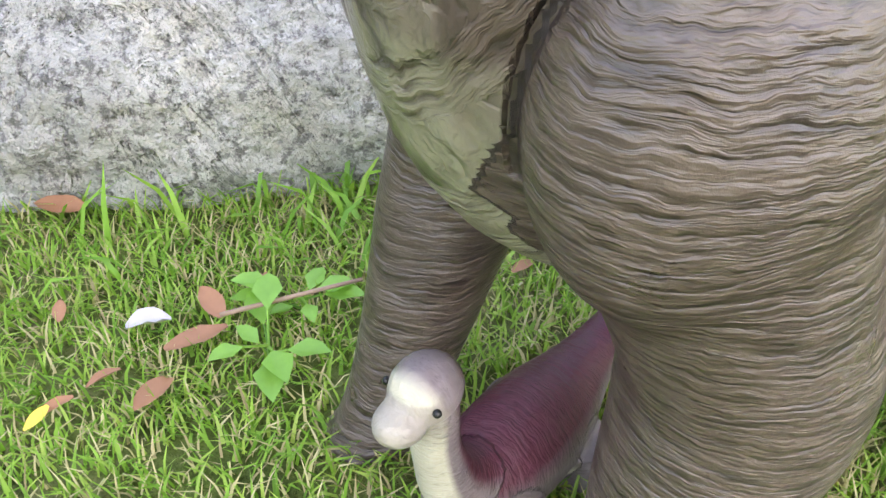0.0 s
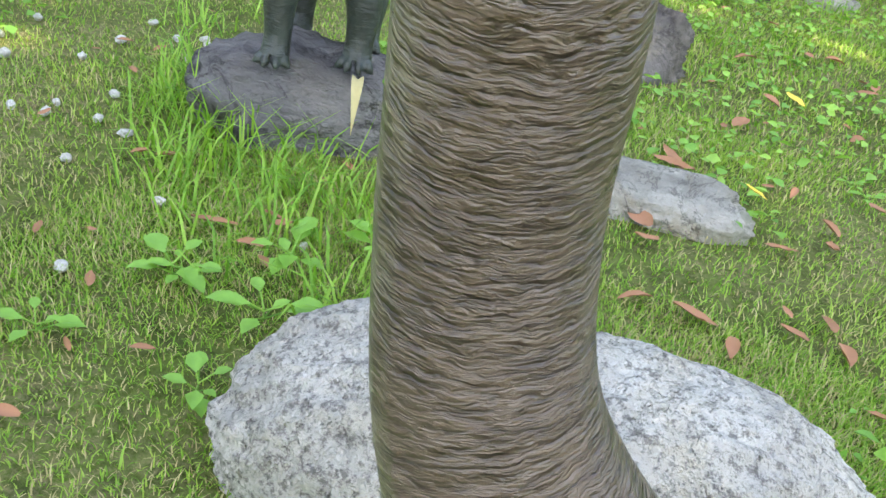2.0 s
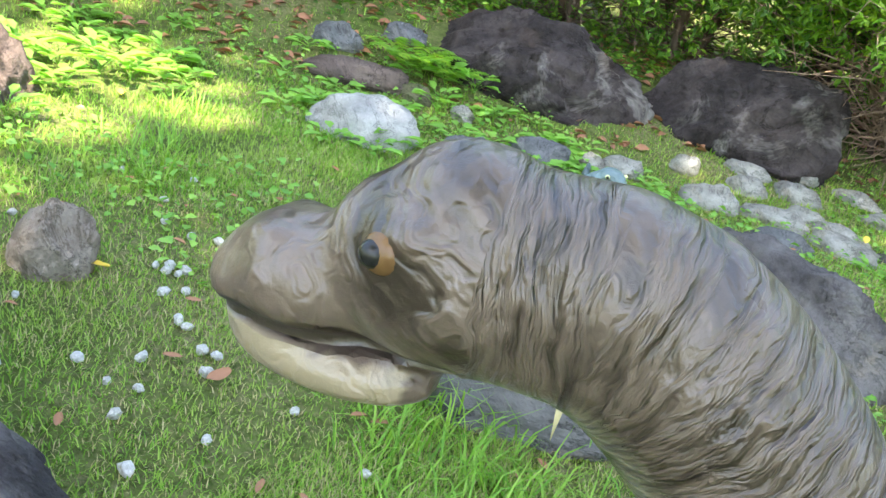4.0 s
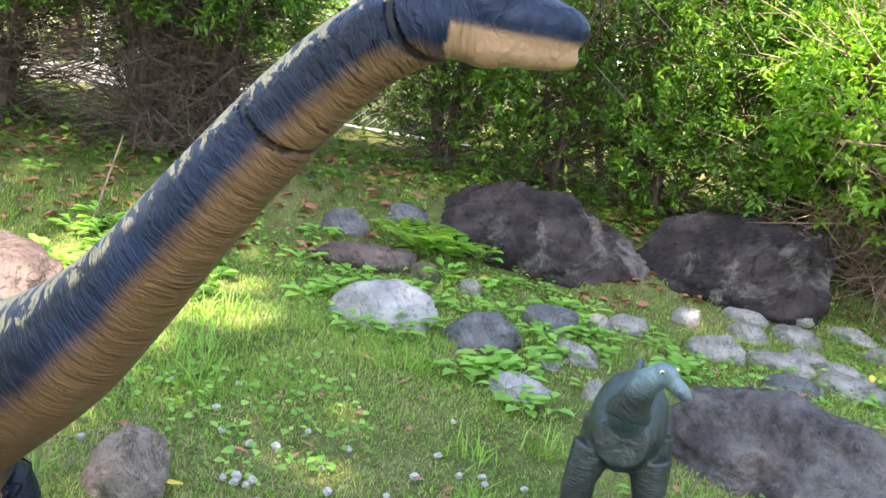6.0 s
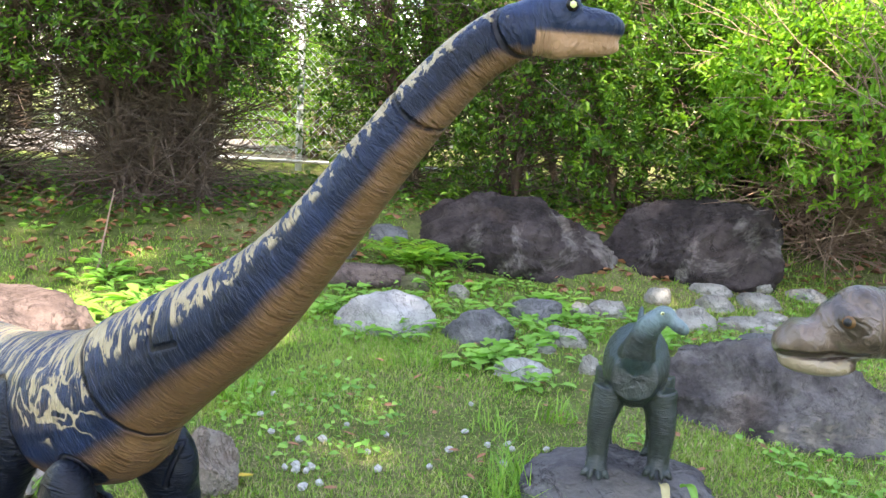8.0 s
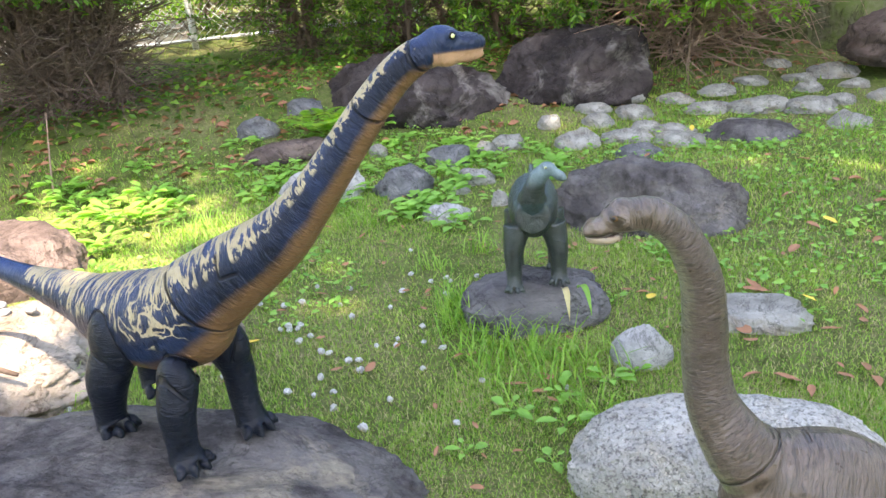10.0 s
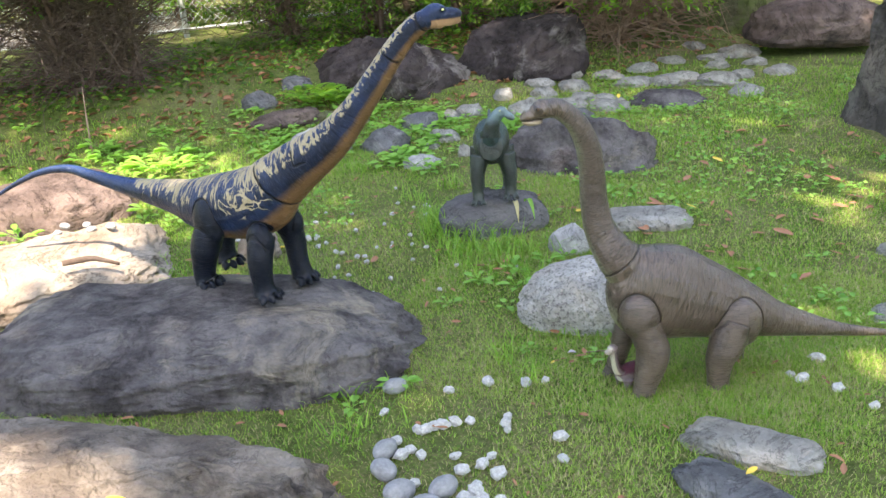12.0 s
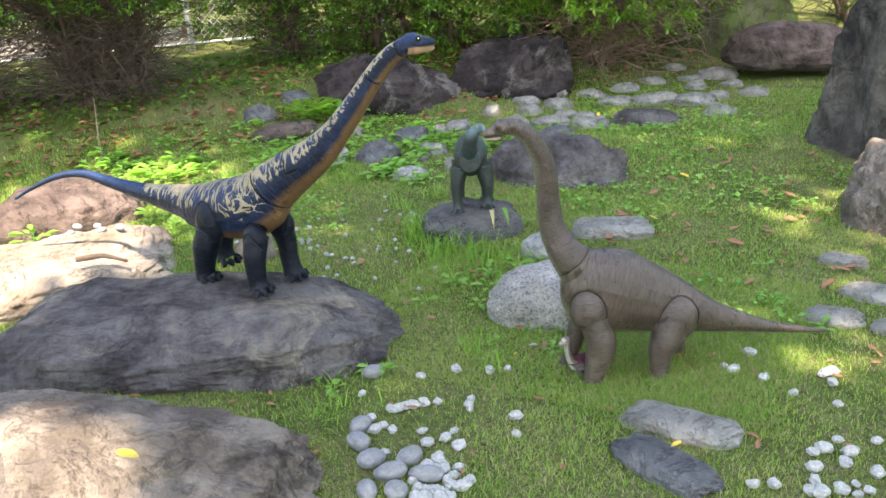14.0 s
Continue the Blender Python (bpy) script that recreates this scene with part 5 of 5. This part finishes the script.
for x, y, s, z in ((-0.385, 1.20, 1.1, None), (-1.241, 0.654, 1.0, None), (-0.165, 0.255, 0.28, None), (0.34, -0.10, 0.6, 0.022), (-0.04, 1.9, 1.0, None), (-0.62, 2.62, 0.9, 0.05), (-2.1, 1.15, 1.0, None), (-0.51, -0.77, 1.0, 0.225), (-0.02, 1.24, 0.7, 0.03)):
    drop_leaf(YELLOW[int(x * 10) % 2], x, y, s, z, x * 700, "bright yellow fallen leaf")
drop_leaf(PALE[0], -0.135, 0.315, 0.6, None, 20, "pale mauve fallen leaf in the grass")


def pebble_mesh(seed, sharp, material):
    bm = bmesh.new()
    bmesh.ops.create_icosphere(bm, subdivisions=2 if sharp else 3, radius=1)
    o = Vector((seed * 3.7, seed, 0))
    for v in bm.verts:
        d = v.co.normalized()
        v.co = d * (1 + (0.35 if sharp else 0.12) * noise.noise(d * (1.6 if sharp else 1.0) + o))
    me = bpy.data.meshes.new("pebble")
    bm.to_mesh(me)
    bm.free()
    me.materials.append(material)
    if not sharp:
        me.shade_smooth()
    return me


gravel = plain_mat("white_gravel", (0.30, 0.30, 0.28), (0.58, 0.58, 0.55), 2.2, 0.85, 0.4, 0.15)
cobble = plain_mat("river_cobble", (0.17, 0.175, 0.18), (0.31, 0.315, 0.315), 1.8, 0.8, 0.25, 0.08)
WHITE = [pebble_mesh(k, True, gravel) for k in range(6)]
ROUND = [pebble_mesh(20 + k, False, cobble) for k in range(4)]


def pebble(me, x, y, a, b, c, label, z=None):
    ob = new("pebble", me)
    ob.matrix_world = pose(x, y, float(lift(x, y)) + c * 0.6 + 0.002 if z is None else z, random.uniform(-12, 12), random.uniform(-12, 12), random.uniform(0, 360)) @ Matrix.Diagonal((a, b, c, 1))
    tagged(ob, label, "pebble", "pebbles in the lawn")


chip = "small white angular gravel chip in the grass"
smooth_label = "smooth rounded grey river pebble"
for x, y in ((-0.92, 0.661), (-0.969, 0.686), (-1.09, 0.883), (-1.215, 0.775), (-1.303, 0.871), (-1.272, 0.911), (-1.056, 0.698), (-0.891, 0.507), (-0.161, -0.056), (-0.99, 0.60), (-0.79, 0.47), (-0.70, 0.40), (-0.66, 0.39), (-1.19, 0.79), (-1.2, 0.76), (-1.14, 0.72)):
    pebble(random.choice(WHITE), x, y, random.uniform(0.008, 0.013), random.uniform(0.007, 0.012), 0.008, chip)
for k in range(48):
    x, y = random.gauss(-1.05, 0.28), random.gauss(0.85, 0.25)
    if clear_of_rocks(np.array([x]), np.array([y]))[0]:
        pebble(random.choice(WHITE), x, y, random.uniform(0.005, 0.011), random.uniform(0.005, 0.010), 0.006, chip)
PILE = ((-0.449, -0.083), (-0.318, -0.097), (-0.303, -0.087), (-0.281, -0.065), (-0.252, -0.049), (-0.329, -0.115), (-0.345, -0.121), (-0.175, -0.032), (-0.18, -0.009), (-0.194, 0.144), (-0.35, 0.052), (-0.372, -0.173), (-0.338, -0.213),
        (-0.329, -0.189), (-0.298, -0.198), (-0.23, -0.178), (-0.198, -0.215), (-0.167, -0.184), (-0.16, -0.152), (-0.126, -0.203), (-0.154, -0.244), (-0.047, -0.045), (-0.018, -0.115), (-0.156, 0.173), (-0.273, -0.286))
for x, y in PILE:
    a = random.uniform(0.011, 0.019)
    pebble(random.choice(WHITE), x, y, a, a * random.uniform(0.6, 0.9), a * 0.6, chip)
for k in range(34):
    x, y = random.uniform(-0.175, -0.045), random.uniform(-0.42, -0.255)
    a = random.uniform(0.011, 0.020)
    pebble(random.choice(WHITE), x, y, a, a * random.uniform(0.65, 0.95), a * 0.65, chip)
for x, y, a, b in ((-0.474, 0.014, 0.030, 0.021), (-0.375, -0.215, 0.022, 0.040), (-0.345, -0.275, 0.024, 0.034), (-0.285, -0.322, 0.036, 0.026), (-0.222, -0.347, 0.038, 0.025), (-0.208, -0.284, 0.036, 0.024), (-0.145, -0.327, 0.040, 0.023), (-0.18, -0.398, 0.030, 0.026), (-0.24, -0.42, 0.032, 0.022)):
    pebble(random.choice(ROUND), x, y, a, b, 0.020, smooth_label)
for x, y in ((0.371, 0.333), (0.396, 0.32), (0.543, 0.251), (0.604, 0.365), (0.618, 0.384), (0.623, 0.329), (0.64, 0.236), (0.608, 0.028), (0.502, -0.127), (0.54, -0.112), (0.614, -0.074), (0.665, -0.08), (0.714, -0.065), (0.723, 0.115), (0.675, 0.053), (0.727, -0.001), (0.42, 0.42), (0.47, 0.30), (-0.28, 0.12)):
    a = random.uniform(0.013, 0.020)
    pebble(random.choice(WHITE), x, y, a, a * 0.75, a * 0.6, chip)
for k in range(26):
    x, y = random.uniform(0.60, 0.86), random.uniform(-0.14, 0.10)
    a = random.uniform(0.010, 0.022)
    pebble(random.choice(WHITE), x, y, a, a * 0.8, a * 0.6, chip)

# things lying on the pale boulder
for x, y in ((-1.95, 0.42), (-1.88, 0.45), (-1.83, 0.42), (-1.78, 0.46), (-1.92, 0.36)):
    pebble(random.choice(ROUND), x, y, 0.018, 0.014, 0.011, "small grey stone lying on the pale boulder", 0.092)


def branch(name, rows, material, label, category):
    ob = new(name, stem_mesh(name, rows, material, 7))
    tagged(ob, label, category)


branch("stick", [(-1.63, 0.12, 0.118, 0.009, 0.009), (-1.60, 0.16, 0.116, 0.010, 0.010), (-1.57, 0.19, 0.112, 0.008, 0.008), (-1.50, 0.21, 0.095, 0.005, 0.005)], bark, "dark broken stick lying on the pale boulder", "stick")
branch("stick", [(-2.74, 1.30, 0.02, 0.004, 0.004), (-2.84, 1.40, 0.15, 0.0035, 0.0035), (-2.93, 1.50, 0.30, 0.002, 0.002)], dead_twig, "thin pale stick leaning at the bank", "stick")
branch("stick", [(-0.10, 0.315, -0.025, 0.0012, 0.0012), (-0.07, 0.325, -0.022, 0.0012, 0.0012), (-0.035, 0.338, -0.020, 0.001, 0.001)], dead_twig, "thin grey leaf stalk lying in the grass", "stick")


def fern(x, y, z, n, size, seed):
    """A small fern: arched fronds with paired leaflets."""
    g = np.random.default_rng(seed)
    root = empty("fern", x, y, z)
    for k in range(n):
        w = k * 6.28 / n + g.uniform(-0.3, 0.3)
        t = np.linspace(0.1, 1, 13)
        ax = np.stack([np.cos(w) * t * size, np.sin(w) * t * size, size * (1.1 * t - 0.75 * t * t)], 1)
        d = unit(np.gradient(ax, axis=0))
        s = np.array([[-math.sin(w), math.cos(w), 0.0]])
        ln = size * 0.30 * np.sin(np.pi * np.clip(t * 0.85 + 0.15, 0, 1)) + 0.006
        v, f = join([leaves(ax, unit(s * q + d * 0.35), np.repeat([[0, 0, 1.0]], 13, 0), ln, ln * 0.34, 0.1) for q in (1, -1)] + [])
        part("frond", mesh_np("frond", v, f, bright_mat), root)
    tagged(root, "small bright green fern beside the dark boulder", "fern")


fern(-2.12, 2.22, float(lift(-2.12, 2.22)), 7, 0.20, 910)
fern(-2.02, 2.30, float(lift(-2.02, 2.30)), 6, 0.16, 911)


def dried_leaf(x, y, z, yaw, length, material, label):
    v, f = [], []
    for i in range(9):
        s = i / 8
        hw = 0.008 * math.sin(math.pi * min(1, 0.12 + s * 0.86))
        for q, zz in ((-1, 0.006), (0, 0.0), (1, 0.006)):
            v.append((s * length, q * hw, 0.05 * math.sin(s * 2.6) + zz - s * 0.05))
    for i in range(8):
        for j in range(2):
            a = i * 3 + j
            f.append((a, a + 3, a + 4, a + 1))
    ob = new("dried_leaf", mesh_from("dried_leaf", v, f, material, True))
    ob.matrix_world = pose(x, y, z, 0, 8, yaw)
    tagged(ob, label, "leaf")


dried_leaf(-0.545, 1.00, 0.085, -60, 0.10, straw_mat, "long pale dried leaf lying over the low rock")
dried_leaf(-0.515, 1.02, 0.085, -48, 0.09, weed_mat, "long yellow-green leaf lying over the low rock")


def undergrowth():
    g = np.random.default_rng(88)
    n = 5200
    t, d = g.uniform(-1.6, 4.2, n), g.uniform(-0.25, 1.0, n)
    x = HEDGE_A.x + HEDGE_DIR.x * t - HEDGE_DIR.y * d
    y = HEDGE_A.y + HEDGE_DIR.y * t + HEDGE_DIR.x * d
    ok = clear_of_rocks(x, y) & (np.hypot(x + 2.9, y - 2.7) > 0.25)
    x, y = x[ok], y[ok]
    n = len(x)
    c = np.stack([x, y, lift(x, y) + g.uniform(0.0, 0.16, n) ** 1.3], 1)
    w = g.uniform(0, 6.28, n)
    ln = g.uniform(0.02, 0.05, n)
    v, f = leaves(c, unit(np.stack([np.cos(w), np.sin(w), g.uniform(-0.3, 0.7, n)], 1)), unit(g.normal(0, 0.4, (n, 3)) + [0, 0, 1]), ln, ln * g.uniform(0.4, 0.7, n))
    tagged(new("undergrowth", mesh_np("undergrowth", v, f, hedge_mat)), "low dark green leafy undergrowth at the hedge foot", "undergrowth", kind="stuff")
    m = 2600
    t, d = g.uniform(-1.8, 4.2, m), g.uniform(-0.7, 0.8, m)
    x = HEDGE_A.x + HEDGE_DIR.x * t - HEDGE_DIR.y * d
    y = HEDGE_A.y + HEDGE_DIR.y * t + HEDGE_DIR.x * d
    ok = clear_of_rocks(x, y)
    x, y = x[ok], y[ok]
    m = len(x)
    c = np.stack([x, y, lift(x, y) + 0.006], 1)
    w = g.uniform(0, 6.28, m)
    ln = g.uniform(0.025, 0.06, m)
    v, f = leaves(c, unit(np.stack([np.cos(w), np.sin(w), g.uniform(-0.1, 0.3, m)], 1)), unit(g.normal(0, 0.35, (m, 3)) + [0, 0, 1]), ln, ln * 0.5)
    tagged(new("leaf_litter", mesh_np("leaf_litter", v, f, brown_leaf)), "brown dry leaf litter on the shaded bank", "leaf litter", kind="stuff")




def ground_cover():
    """Small round leaves creeping through the grass between the stones."""
    g = np.random.default_rng(93)
    n = 9000
    x, y = g.uniform(-2.6, 0.6, n), g.uniform(0.3, 3.4, n)
    ok = clear_of_rocks(x, y) & (np.sin(3.7 * x + 1.1 * y) + np.sin(4.9 * y - 2.3 * x) + 0.7 * np.sin(9 * x + 7 * y) > np.where(y > 1.5, -0.2, 1.0)) & (y > 0.62)
    x, y = x[ok], y[ok]
    n = len(x)
    c = np.stack([x, y, lift(x, y) + g.uniform(0.006, 0.040, n)], 1)
    w = g.uniform(0, 6.28, n)
    ln = g.uniform(0.010, 0.028, n)
    v, f = leaves(c, unit(np.stack([np.cos(w), np.sin(w), g.uniform(-0.1, 0.5, n)], 1)), unit(g.normal(0, 0.35, (n, 3)) + [0, 0, 1]), ln, ln * g.uniform(0.6, 0.9, n), 0.12)
    tagged(new("ground_cover", mesh_np("ground_cover", v, f, weed_mat)), "small round green leaves creeping through the lawn", "ground cover", kind="stuff")


undergrowth()
ground_cover()
